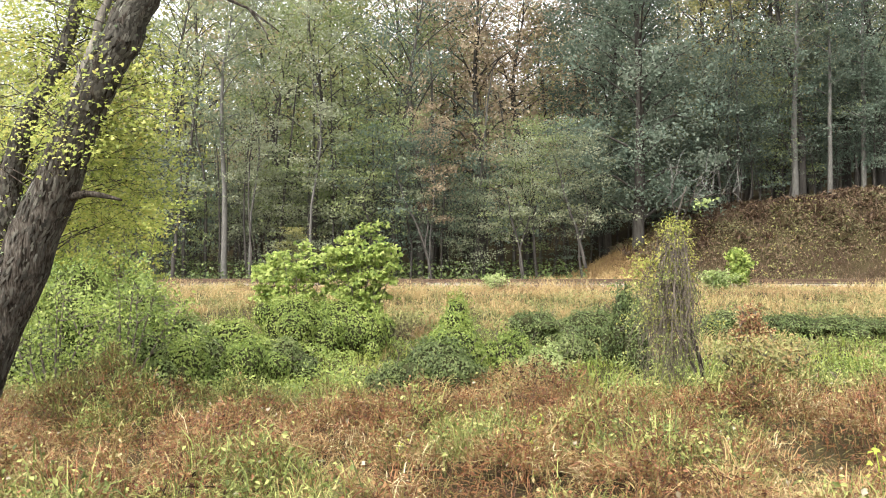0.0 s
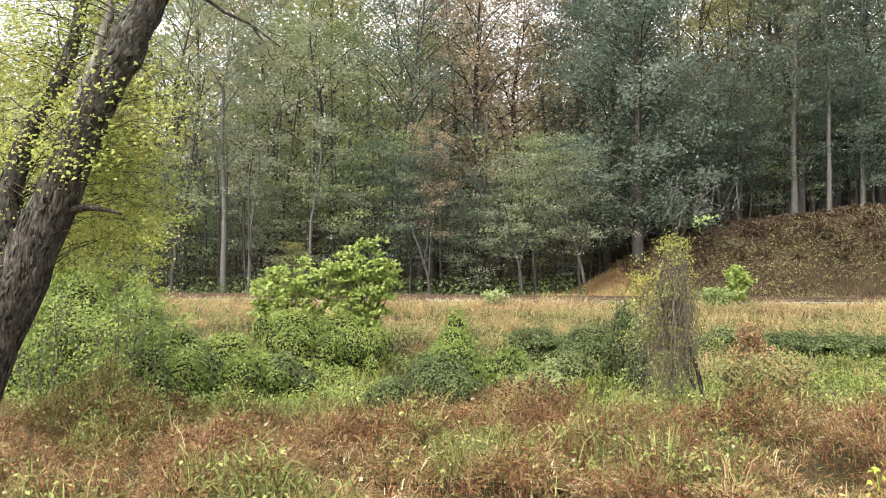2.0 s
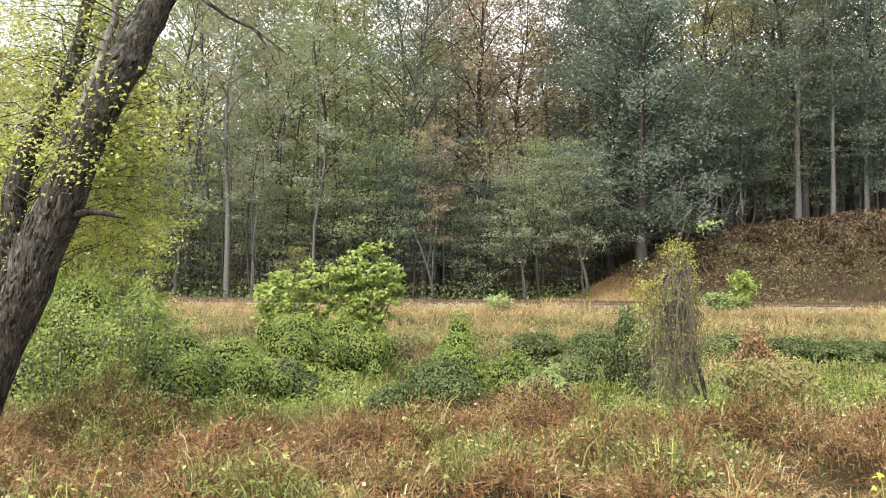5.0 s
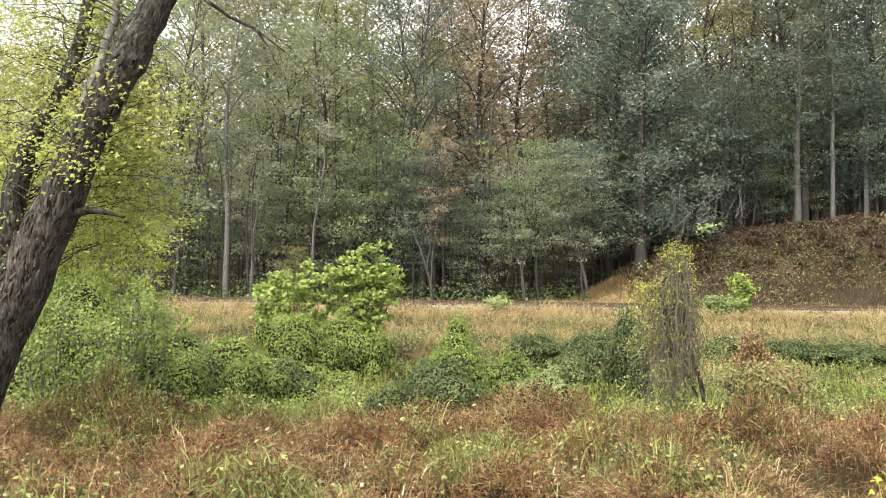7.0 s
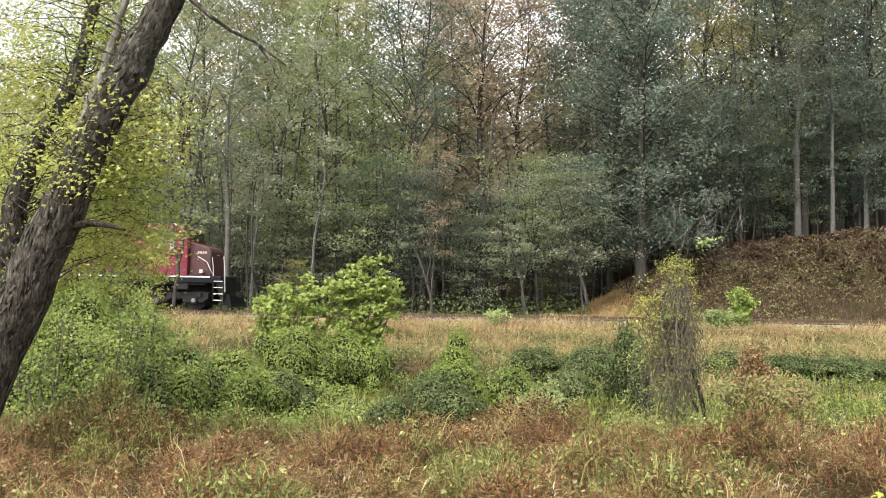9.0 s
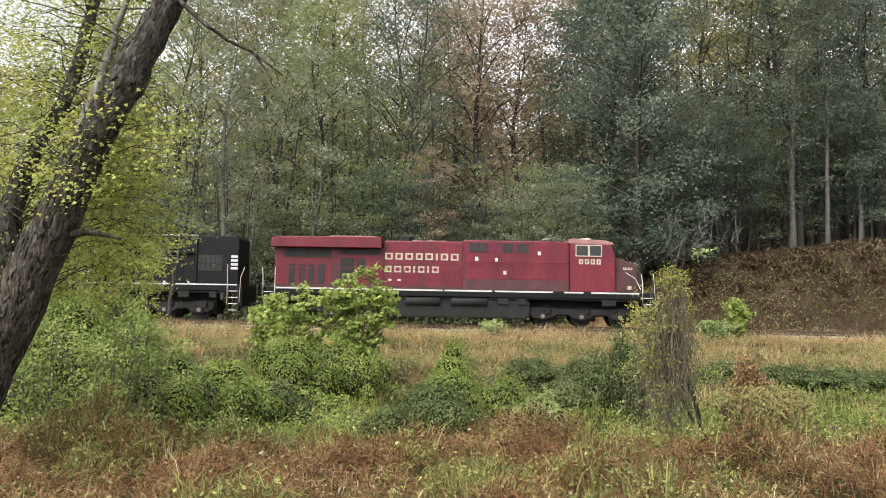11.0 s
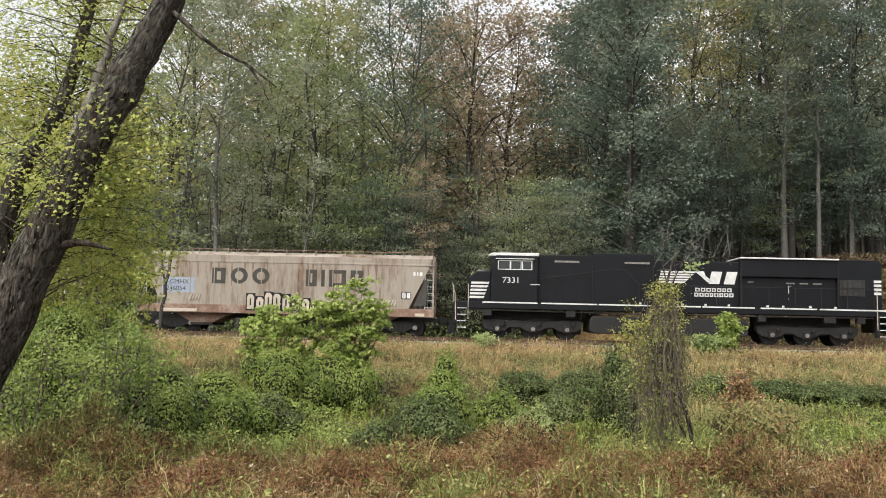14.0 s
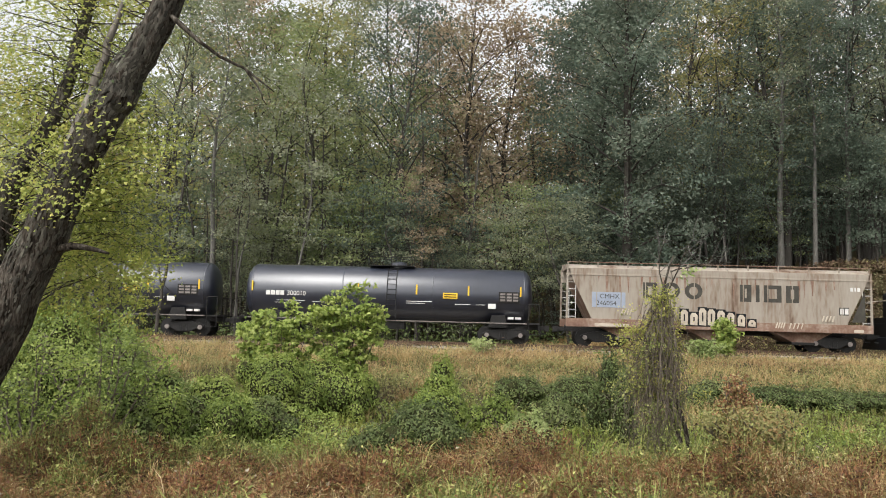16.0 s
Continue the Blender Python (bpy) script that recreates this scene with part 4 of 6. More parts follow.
# ---- the leaning maple beside the camera ----
def maple():
    y = 9.0
    bx, bz = at(-75, 770, y)
    bz = float(ground_z(bx, y)) - 0.1
    t = thing("maple_tree", "leaning mossy maple with furrowed bark and yellow-green leaves", "tree", pose(bx, y, bz))
    q = lambda px, py, w, d=0.0: (at(px, py, y + d)[0] - bx, d, at(px, py, y + d)[1] - bz, w / 2 / 1538 * (y + d))
    main = smooth_line([q(-110, 900, 130), q(-62, 740, 98), q(-15, 600, 92), q(58, 430, 84), q(112, 290, 74), q(152, 190, 64), q(196, 100, 62), q(214, 66, 67), q(228, 30, 60), q(252, -10, 56), q(300, -120, 48), q(350, -300, 40), q(380, -520, 28)], 40, 0.008)
    v, f = tubes([main], 18)
    # furrows and burrs
    nv = unit(v - np.repeat(main[:, :3], 18, axis=0))
    v = v + nv * (0.012 * np.sin(np.tile(np.arange(18) * 2.4, len(main)) + v[:, 2] * 9)[:, None] + rng.normal(0, 0.006, (len(v), 1)))
    link("trunk", fast_mesh("trunk", v, f, M_BARK, True), t)
    second = smooth_line([q(-60, 700, 56, 0.7), q(-12, 520, 52, 0.7), q(6, 400, 44, 0.7), q(22, 290, 38, 0.7), q(52, 200, 30, 0.7), q(105, 110, 23, 0.75), q(130, 10, 20, 0.8), q(152, -110, 17, 0.9)], 26, 0.01)
    third = smooth_line([q(100, 310, 26, 0.1), q(118, 230, 24, 0.1), q(142, 140, 20, 0.2), q(166, 65, 17, 0.3), q(190, -15, 14, 0.4), q(212, -100, 9, 0.5)], 18, 0.008)
    v, f = tubes([second], 12)
    link("second_trunk", fast_mesh("second_trunk", v, f, M_BARK, True), t)
    v, f = tubes([third], 10)
    link("dead_limb", fast_mesh("dead_limb", v, f, M_DEADWOOD, True), t, "pale barkless dead limb with a knot hole")
    stub = smooth_line([q(112, 352, 18), q(150, 343, 13, -0.1), q(185, 347, 9, -0.15), q(214, 355, 4, -0.2)], 9, 0.005)
    over = smooth_line([q(285, -95, 12), q(340, -45, 8, -0.2), q(400, -3, 5.5, -0.3), q(445, 18, 4.5, -0.4), q(492, 55, 2, -0.4)], 14, 0.006)
    over2 = smooth_line([q(440, 15, 5, -0.4), q(462, 45, 3.5, -0.4), q(478, 78, 1.5, -0.4)], 7, 0.005)
    v, f = tubes([stub], 8)
    link("broken_branch", fast_mesh("broken_branch", v, f, M_BARK, True), t)
    v, f = tubes([over, over2], 8)
    link("bare_branch", fast_mesh("bare_branch", v, f, M_BARK, True), t)
    # leafy branches: from the trunks outwards, drooping at their ends
    right_edge = lambda py: np.interp(py, [-500, -100, 0, 60, 120, 200, 300, 400, 470], [520, 300, 215, 260, 350, 335, 320, 335, 290])
    lines, cs, rs = [], [], []
    for k in range(190):
        py = rng.uniform(-140, 430)
        px = rng.uniform(-140, right_edge(py) - 15) if k % 2 else rng.uniform(130, right_edge(py) - 10)
        if k % 5 == 0:
            px, py = rng.uniform(-120, 190), rng.uniform(20, 270)
        d = rng.uniform(0.85, 3.2)
        if k % 32 == 0:
            px, py, d = rng.uniform(60, 330), rng.uniform(110, 250), rng.uniform(-0.9, -0.35)
        tip = np.array(q(px, py, 1, d)[:3])
        src = main if rng.uniform() < 0.6 else second
        i = int(np.clip(np.argmin(np.abs(src[:, 2] - tip[2] + 0.5)), 2, len(src) - 2))
        s = src[i, :3]
        mid = (s + tip) / 2 + [0, 0, 0.25] + rng.normal(0, 0.12, 3)
        ln = smooth_line([(*s, 0.010), (*mid, 0.005), (*tip, 0.0015)], 9, 0.03)
        lines.append(ln)
        for j in (4, 5, 6, 7, 8):
            for _ in range(2):
                e = ln[j, :3] + rng.normal(0, 0.22, 3) * [1, 1, 0.6]
                lines.append(np.array([(*ln[j, :3], 0.0025), (*((ln[j, :3] + e) / 2), 0.002), (*e, 0.001)]))
                cs.append(e)
    v, f = tubes(lines, 4)
    tagged(link("branchwork", fast_mesh("branchwork", v, f, M_BARK, True), t), kind="stuff")
    cs = np.array(cs)
    px = 784 + (cs[:, 0] + bx) / (cs[:, 1] + y) * 1538
    py = 470 - (cs[:, 2] + bz - 1.7) / (cs[:, 1] + y) * 1538
    cs = cs[px < right_edge(py) + 12]
    P = cluster(cs, 0.3, 20, 0.34)
    P[:, 2] -= 0.12 * np.abs(rng.normal(0, 1, len(P)))
    v, f = leaves(P, rng.normal(0, 0.45, P.shape) + [0, -0.4, 0.75], rng.uniform(0.028, 0.064, len(P)), LOBED)
    link("crown", fast_mesh("crown", v, f, M_MAPLE), t, "yellow-green maple leaves")
    # plates of bark along the trunks
    for src, n, name in ((main, 6500, "bark"), (second, 2400, "second_bark")):
        i = rng.integers(0, len(src) - 1, n)
        g = rng.uniform(0, 1, n)[:, None]
        c = src[i] * (1 - g) + src[i + 1] * g
        tang = unit(src[i + 1, :3] - src[i, :3])
        d = rng.normal(size=(n, 3))
        d = unit(d - (d * tang).sum(1, keepdims=True) * tang)
        v, f = leaves(c[:, :3] + d * c[:, 3:4] * 1.005, d, rng.uniform(0.035, 0.12, n), PLATE, tang + rng.normal(0, 0.22, (n, 3)))
        tagged(link(name, fast_mesh(name, v, f, M_PLATE), t, "furrowed dark grey bark"), kind="stuff")
    # moss and climbing leaves on the trunk
    i = rng.integers(2, 30, 1300)
    a = rng.normal(2.6, 0.8, 1300)
    d = np.stack([np.cos(a), -0.6 * np.abs(np.sin(a)) - 0.25 * rng.uniform(0, 1, 1300), np.sin(a) * 0.6], 1)
    P = main[i, :3] + unit(d) * main[i, 3:4] * 1.03 + rng.normal(0, 0.02, d.shape)
    v, f = leaves(P, d, rng.uniform(0.02, 0.055, len(P)), CLUMP)
    link("moss", fast_mesh("moss", v, f, M_MOSS), t, "green moss and lichen")


maple()


# ---- the woods behind the track ----
def forest_tree(kind, height, base, radius, count, leaf, bark=M_BARKFOREST, limbs=22, flat=0.45, lean=0.0, trunk_r=None):
    """One broadleaf tree: tapered trunk, limbs, twigs and sprays of leaves; base is where the crown begins."""
    t = thing("tree", "tree", "tree")
    r0 = trunk_r or height * 0.0105
    top = np.array([lean * height + rng.normal(0, 0.3), rng.normal(0, 0.3), height])
    tr = smooth_line([(0, 0, -0.3, r0 * 1.35), (rng.normal(0, 0.1) + lean * height * 0.2, 0, height * 0.25, r0), (rng.normal(0, 0.6) + lean * height * 0.5, rng.normal(0, 0.4), height * 0.55, r0 * 0.6), (*(top * [1, 1, 0.8] + [rng.normal(0, 0.5), 0, 0]), r0 * 0.22), (*top, 0.02)], 12, 0.03)
    lines, tips = [tr], []
    for k in range(limbs):
        u = base + (0.97 - base) * (k + rng.uniform(0, 1)) / limbs
        s = np.array([np.interp(u * height, tr[:, 2], tr[:, i]) for i in range(3)])
        v = (u - base) / (1 - base)
        reach = radius * (0.45 + 0.95 * math.sin(math.pi * min(1, 0.18 + 0.8 * v))) * rng.uniform(0.6, 1.05) * (1.0 if v < 0.85 else 0.7)
        a = k * 2.4 + rng.uniform(-0.5, 0.5)
        out = np.array([math.cos(a), math.sin(a), 0])
        e = s + out * reach + [0, 0, reach * (rng.uniform(0.15, 0.5) + 0.6 * v)]
        ln = smooth_line([(*s, r0 * 0.33 * (1.15 - v)), (*(s + (e - s) * 0.5 + [0, 0, reach * 0.12]), r0 * 0.2 * (1.15 - v)), (*e, 0.012)], 5, 0.04)
        lines.append(ln)
        for j in (1, 2, 3, 3, 4):
            for _ in range(2):
                w = ln[j, :3] + rng.normal(0, 1, 3) * [0.32, 0.32, 0.16] * reach * 0.75
                tips.append(w)
                if rng.uniform() < 0.1:
                    lines.append(np.array([(*ln[j, :3], 0.03), (*((ln[j, :3] + w) / 2 + [0, 0, 0.08]), 0.02), (*w, 0.008)]))
    v, f = tubes(lines, 5)
    link("trunk", fast_mesh("trunk", v, f, bark, True), t)
    tips = np.array(tips)
    P = cluster(tips, 0.2 * radius + 0.25, max(1, count // len(tips)), flat)
    v, f = leaves(P, rng.normal(0, 0.5, P.shape) + [0, -0.2, 0.65], leaf * rng.uniform(0.6, 1.3, len(P)))
    link("crown", fast_mesh("crown", v, f, CROWNS[kind]), t)
    return t


TREE_LABELS = {"grey_green": "tall grey-green broadleaf tree in the woods", "green": "tall green broadleaf tree in the woods", "dark": "dense dark blue-green tree at the edge of the woods",
               "brown": "tall tree with thinning russet autumn leaves", "yellow": "tall tree with yellowing autumn leaves"}
PLACES = []


def plant(tree, kind, x, y, size=1.0, turn=None, label=""):
    """Puts a copy of a tree model on the ground, with a crown of that colour."""
    z = float(ground_z(x, y))
    turn = rng.uniform(0, 360) if turn is None else turn
    c = copy_thing(tree, pose(x, y, z, 0, 0, turn) @ Matrix.Diagonal((size, size, size * rng.uniform(0.93, 1.08), 1)))
    for o in c.children:
        if o.name.startswith("crown"):
            o.material_slots[0].link = "OBJECT"
            o.material_slots[0].material = CROWNS[kind]
    tagged(c, label or TREE_LABELS[kind], "tree", "trees of the woods")
    PLACES.append((x, y))
    return c


def woods():
    tall = [forest_tree("grey_green", 26, 0.2, 3.9, 6000, 0.26, limbs=28), forest_tree("green", 24, 0.15, 4.1, 6200, 0.26, limbs=28), forest_tree("brown", 27, 0.24, 4.4, 8600, 0.28, limbs=34),
            forest_tree("yellow", 27, 0.24, 3.6, 5800, 0.26, limbs=28), forest_tree("grey_green", 24, 0.26, 3.3, 5400, 0.26, limbs=26, lean=0.05)]
    far = [forest_tree("grey_green", 26, 0.2, 4.2, 2300, 0.52, limbs=24), forest_tree("brown", 28, 0.25, 4.2, 2200, 0.52, limbs=24), forest_tree("yellow", 25, 0.2, 3.8, 2200, 0.52, limbs=24)]
    dense = forest_tree("dark", 25, 0.06, 4.3, 28000, 0.25, limbs=46, flat=0.55, trunk_r=0.3)
    under = [forest_tree("dark", 8.5, 0.22, 2.8, 3600, 0.18, limbs=16, flat=0.2, trunk_r=0.07), forest_tree("grey_green", 7, 0.1, 2.4, 3400, 0.17, limbs=16, flat=0.22, trunk_r=0.06),
             forest_tree("green", 10.5, 0.28, 3.1, 4000, 0.18, limbs=18, flat=0.2, trunk_r=0.09, lean=0.06)]
    pole = forest_tree("grey_green", 26, 0.36, 3.1, 5600, 0.24, bark=M_BARKPALE, limbs=22, trunk_r=0.19)
    thin = forest_tree("grey_green", 18, 0.34, 2.0, 2800, 0.22, bark=M_BARKPALE, limbs=14, trunk_r=0.085, lean=-0.02)
    models = [*tall, *far, dense, *under, pole, thin]
    col = lambda px, y: (px - 784) / 1538 * y
    # trees that stand out
    plant(dense, "dark", col(1130, 57.5), 57.5, 1.06, 20)
    plant(dense, "dark", col(1075, 64), 64, 1.0, 140)
    plant(tall[1], "green", col(555, 60), 60, 0.98, 40)
    plant(tall[1], "green", col(500, 66), 66, 0.9, 200)
    plant(tall[2], "brown", col(850, 63), 63, 1.02, 10)
    plant(tall[2], "brown", col(930, 67), 67, 1.0, 100)
    plant(tall[2], "brown", col(790, 70), 70, 0.95, 220)
    plant(tall[3], "yellow", col(640, 72), 72, 1.0)
    plant(tall[3], "yellow", col(1260, 68), 68, 0.95)
    plant(tall[0], "grey_green", col(330, 60), 60, 0.9)
    plant(tall[0], "dark", col(745, 60), 60, 0.92)
    plant(tall[4], "dark", col(1420, 63), 63, 1.05)
    plant(tall[4], "grey_green", col(1500, 66), 66, 1.05)
    plant(tall[0], "dark", col(1560, 64), 64, 1.05)
    plant(pole, "grey_green", col(397, 55), 55, 0.9, label="tall tree with a bare pale trunk beside the track")
    plant(thin, "grey_green", col(442, 56), 56, 0.9, label="thin pale-stemmed tree beside the track")
    plant(thin, "grey_green", col(550, 55.5), 55.5, 1.0, 90, label="thin pale-stemmed tree beside the track")
    plant(pole, "grey_green", col(1408, 62), 62, 1.0, 70, label="tall tree with a bare grey trunk on the bank")
    plant(pole, "dark", col(1470, 61), 61, 0.8, 190, label="tree with a bare pale trunk on the bank")
    plant(pole, "dark", col(1530, 62), 62, 0.85, 10, label="tree with a bare pale trunk on the bank")
    plant(thin, "brown", col(760, 54.5), 54.5, 0.6, 20, label="slender leaning pale tree beside the track")
    plant(under[2], "grey_green", col(925, 54.5), 54.5, 0.85, 180)
    plant(under[2], "grey_green", col(1030, 55.5), 55.5, 0.9, 185)
    plant(under[1], "yellow", col(520, 55), 55, 0.5, label="small yellowing bush at the foot of the woods")
    # understorey along the edge
    for k in range(46):
        px = -120 + k * 38 + rng.uniform(-16, 16)
        y = rng.uniform(55, 63) if px < 1040 else rng.uniform(62, 67)
        plant(under[int(rng.integers(0, 3))], (("dark", "dark", "grey_green", "green") if px > 640 else ("grey_green", "grey_green", "dark", "green"))[int(rng.integers(0, 4))], col(px, y), y, rng.uniform(0.75, 1.15))
    for k in range(14):
        y = rng.uniform(61, 65)
        plant(under[k % 3], "dark", col(1090 + k * 38 + rng.uniform(-12, 12), y), y, rng.uniform(0.8, 1.2))
    # rows behind
    for row, (y0, y1, step, size) in enumerate(((61, 66, 92, 0.92), (68, 76, 80, 1.06), (79, 90, 88, 1.1), (95, 110, 115, 1.0))):
        px = -260
        while px < 1830:
            y = rng.uniform(y0, y1)
            x = col(px, y)
            if all((x - a) ** 2 + (y - b) ** 2 > 4 for a, b in PLACES):
                kind = ("grey_green", "grey_green", "dark", "green", "brown", "yellow")[int(rng.integers(0, 6))]
                if 760 < px < 980 and rng.uniform() < 0.6:
                    kind = "brown"
                if px < 700 and kind == "dark":
                    kind = "yellow"
                if px > 1350 and rng.uniform() < 0.25:
                    kind = "dark"
                low = 0.72 if px < 300 else 0.86 if row > 1 and 640 < px < 1010 else 1.0
                plant((tall if row < 2 else far)[int(rng.integers(0, 5 if row < 2 else 3))], kind, x, y, low * size * rng.uniform(0.85, 1.1))
            px += step * rng.uniform(0.6, 1.4)
    for o in models:
        for c in list(o.children):
            bpy.data.objects.remove(c)
        bpy.data.objects.remove(o)
    # the depth of the woods, where no single tree can be told
    n = 34000
    x, y = rng.uniform(-85, 85, n), rng.uniform(96, 128, n)
    p = np.stack([x, y, ground_z(x, y) + rng.uniform(0, 17, n) * np.where(x < -0.3 * y, 0.7, 1.0)], 1)
    stuff("far_woods", [leaves(p, rng.normal(0, 0.5, p.shape) + [0, -0.4, 0.6], rng.uniform(0.7, 1.6, n))], CROWNS["dark"], "dense dark leaves deep in the woods", "woods")
    # bare stems between
    lines = []
    for _ in range(400):
        yy = rng.uniform(57, 100)
        xx = rng.uniform(-0.6, 0.6) * yy
        if xx > 6 and yy < 62:
            continue
        z = float(ground_z(xx, yy))
        h, r = rng.uniform(7, 17), rng.uniform(0.04, 0.15)
        lines.append(smooth_line([(xx, yy, z - 0.2, r), (xx + rng.normal(0, 0.3), yy, z + h / 2, r * 0.8), (xx + rng.normal(0, 0.7), yy, z + h, r * 0.3)], 6, 0.04))
    v, f = tubes(lines, 6)
    ob = link("forest_stems", fast_mesh("forest_stems", v, f, M_BARKFOREST, True))
    tagged(ob, "many thin grey stems in the shade of the woods", "tree stems", kind="stuff")
    # low brush at the edge of the woods
    n = 14000
    x, y = rng.uniform(-38, 9, n), rng.uniform(51.5, 62, n)
    p = np.stack([x, y, ground_z(x, y) + rng.uniform(0, 1, n) ** 2 * 1.5 * np.clip((y - 51) / 4, 0.15, 1)], 1)
    stuff("woodland_brush", [leaves(p, rng.normal(0, 0.5, p.shape) + [0, -0.3, 0.7], rng.uniform(0.12, 0.3, n))], M_VINEDARK, "low dark brush at the foot of the woods", "brush")



def slender_tree(stems, y, label):
    """A thin bare-stemmed tree at the track's far side; stems are lines of sight, forks included."""
    x, _ = at(stems[0][0][0], 0, y)
    z0 = float(ground_z(x, y)) - 0.1
    t = thing("slender_tree", label, "tree", pose(x, y, z0), "slender trees beside the track")
    lines, tips = [], []
    for st in stems:
        ln = smooth_line([(at(px, py, y)[0] - x, 0.15 * k, max(at(px, py, y)[1] - z0, 0), r) for k, (px, py, r) in enumerate(st)], 12, 0.03)
        lines.append(ln)
        for j in range(5, 12):
            e = ln[j, :3] + rng.normal(0, 0.7, 3) + [0, 0, 0.5]
            lines.append(smooth_line([(*ln[j, :3], 0.025), (*((ln[j, :3] + e) / 2 + rng.normal(0, 0.1, 3)), 0.016), (*e, 0.006)], 5))
            tips.append(e)
    v, f = tubes(lines, 6)
    link("trunk", fast_mesh("trunk", v, f, M_BARKFOREST, True), t)
    P = cluster(tips, 0.6, 60, 0.4)
    v, f = leaves(P, rng.normal(0, 0.5, P.shape) + [0, -0.2, 0.7], rng.uniform(0.1, 0.22, len(P)))
    link("crown", fast_mesh("crown", v, f, CROWNS["grey_green"]), t)


woods()
slender_tree([[(764, 500, 0.1), (748, 425, 0.09), (718, 360, 0.06), (700, 300, 0.03)], [(752, 440, 0.06), (757, 380, 0.05), (742, 320, 0.02)]], 53.6, "slender pale forked tree leaning beside the track")
slender_tree([[(1037, 475, 0.11), (1022, 410, 0.1), (1003, 350, 0.08), (985, 280, 0.04)]], 54.5, "slender pale tree leaning beside the track")
slender_tree([[(928, 495, 0.07), (918, 430, 0.06), (903, 370, 0.05), (895, 320, 0.02)]], 53.8, "slender pale tree leaning beside the track")
slender_tree([[(447, 480, 0.06), (441, 400, 0.055), (437, 320, 0.05), (444, 240, 0.03)]], 54.2, "slender pale tree beside the track")
slender_tree([[(305, 490, 0.09), (309, 420, 0.08), (318, 340, 0.06), (312, 270, 0.03)], [(310, 410, 0.05), (298, 350, 0.04), (290, 310, 0.02)]], 40.5, "slender pale tree on the near side of the track")


# ---- the train; every vehicle is laid out along the train's own line, x forward, z from the rail's top ----
WHEELS = []
FLEET = []


def vehicle(name, label, category, u0):
    t = thing(name, label, category, TRACK @ pose(u0 - 148, 0, RAIL_Z), "the freight train")
    FLEET.append((t, u0))
    return t, pose(-u0, 0, 0)


def wheel_mesh(r):
    b = Mesh()
    for s in (-1, 1):
        y = 0.72 * s
        b.cyl((0, y - 0.065, 0), (0, y + 0.065, 0), r, 28)
        b.cyl((0, y - s * 0.07, 0), (0, y - s * 0.04, 0), r + 0.028, 28)
        b.cyl((0, y + s * 0.05, 0), (0, y + s * 0.10, 0), r * 0.32, 14)
        for k in range(5):
            a = k * math.tau / 5
            b.cyl((0.62 * r * math.cos(a), y + s * 0.06, 0.62 * r * math.sin(a)), (0.62 * r * math.cos(a), y + s * 0.075, 0.62 * r * math.sin(a)), r * 0.12, 8)
    b.cyl((0, -0.9, 0), (0, 0.9, 0), 0.085, 12)
    return b


WHEEL_MESHES = {}


def wheelset(u, r, truck):
    if r not in WHEEL_MESHES:
        ob = wheel_mesh(r).done("wheelset", M_UNDER, truck, "worn steel wheels on one axle")
        WHEEL_MESHES[r] = ob.data
    else:
        ob = link("wheelset", WHEEL_MESHES[r], truck, "worn steel wheels on one axle")
    ob.matrix_basis = pose(u, 0, r)
    WHEELS.append((ob, u, r))


def loco_truck(t, m, axles):
    a, b = axles[0], axles[-1]
    k = Mesh()
    for s in (-1, 1):
        y0, y1 = (s * 1.02 - 0.07, s * 1.02 + 0.07)
        k.prism([(a - 0.75, 0.62), (a - 0.45, 0.42), (a + 0.4, 0.42), (a + 0.7, 0.62), (axles[1] - 0.7, 0.62), (axles[1] - 0.4, 0.42), (axles[1] + 0.4, 0.42), (axles[1] + 0.7, 0.62),
                 (b - 0.7, 0.62), (b - 0.4, 0.42), (b + 0.45, 0.42), (b + 0.75, 0.62), (b + 0.8, 0.95), (b + 0.4, 1.02), (axles[1], 0.92), (a - 0.4, 1.02), (a - 0.8, 0.95)], y0, y1, 0.02)
    for c in (a + 1, b - 1):
        k.box(c - 0.2, c + 0.2, -1.0, 1.0, 0.55, 0.95, 0.03)
    for x in axles:
        k.box(x + 0.15, x + 0.8, -0.6, 0.6, 0.3, 1.1, 0.05)
    k.box(a - 0.7, b + 0.7, -0.35, 0.35, 0.7, 1.5, 0.03)
    f = k.done("truck", M_UNDER, t, "grimy cast steel truck frame", m=m)
    for x in axles:
        for s in (-1, 1):
            Mesh().box(x - 0.19, x + 0.19, s * 1.14 - 0.06, s * 1.14 + 0.06, 0.34, 0.72, 0.04).done("journal_box", M_UNDER, f)
            Mesh().cyl((x, s * 1.2, 0.53), (x, s * 1.25, 0.53), 0.11, 12).done("axle_cap", M_STEEL, f)
            Mesh().lathe([(0, 0.11), (0.22, 0.11)], 0, 0, 0, 12).done("spring", M_UNDER, f, m=pose(x + 0.33, s * 1.12, 0.72, 0, -90, 0))
        wheelset(x, 0.53, f)


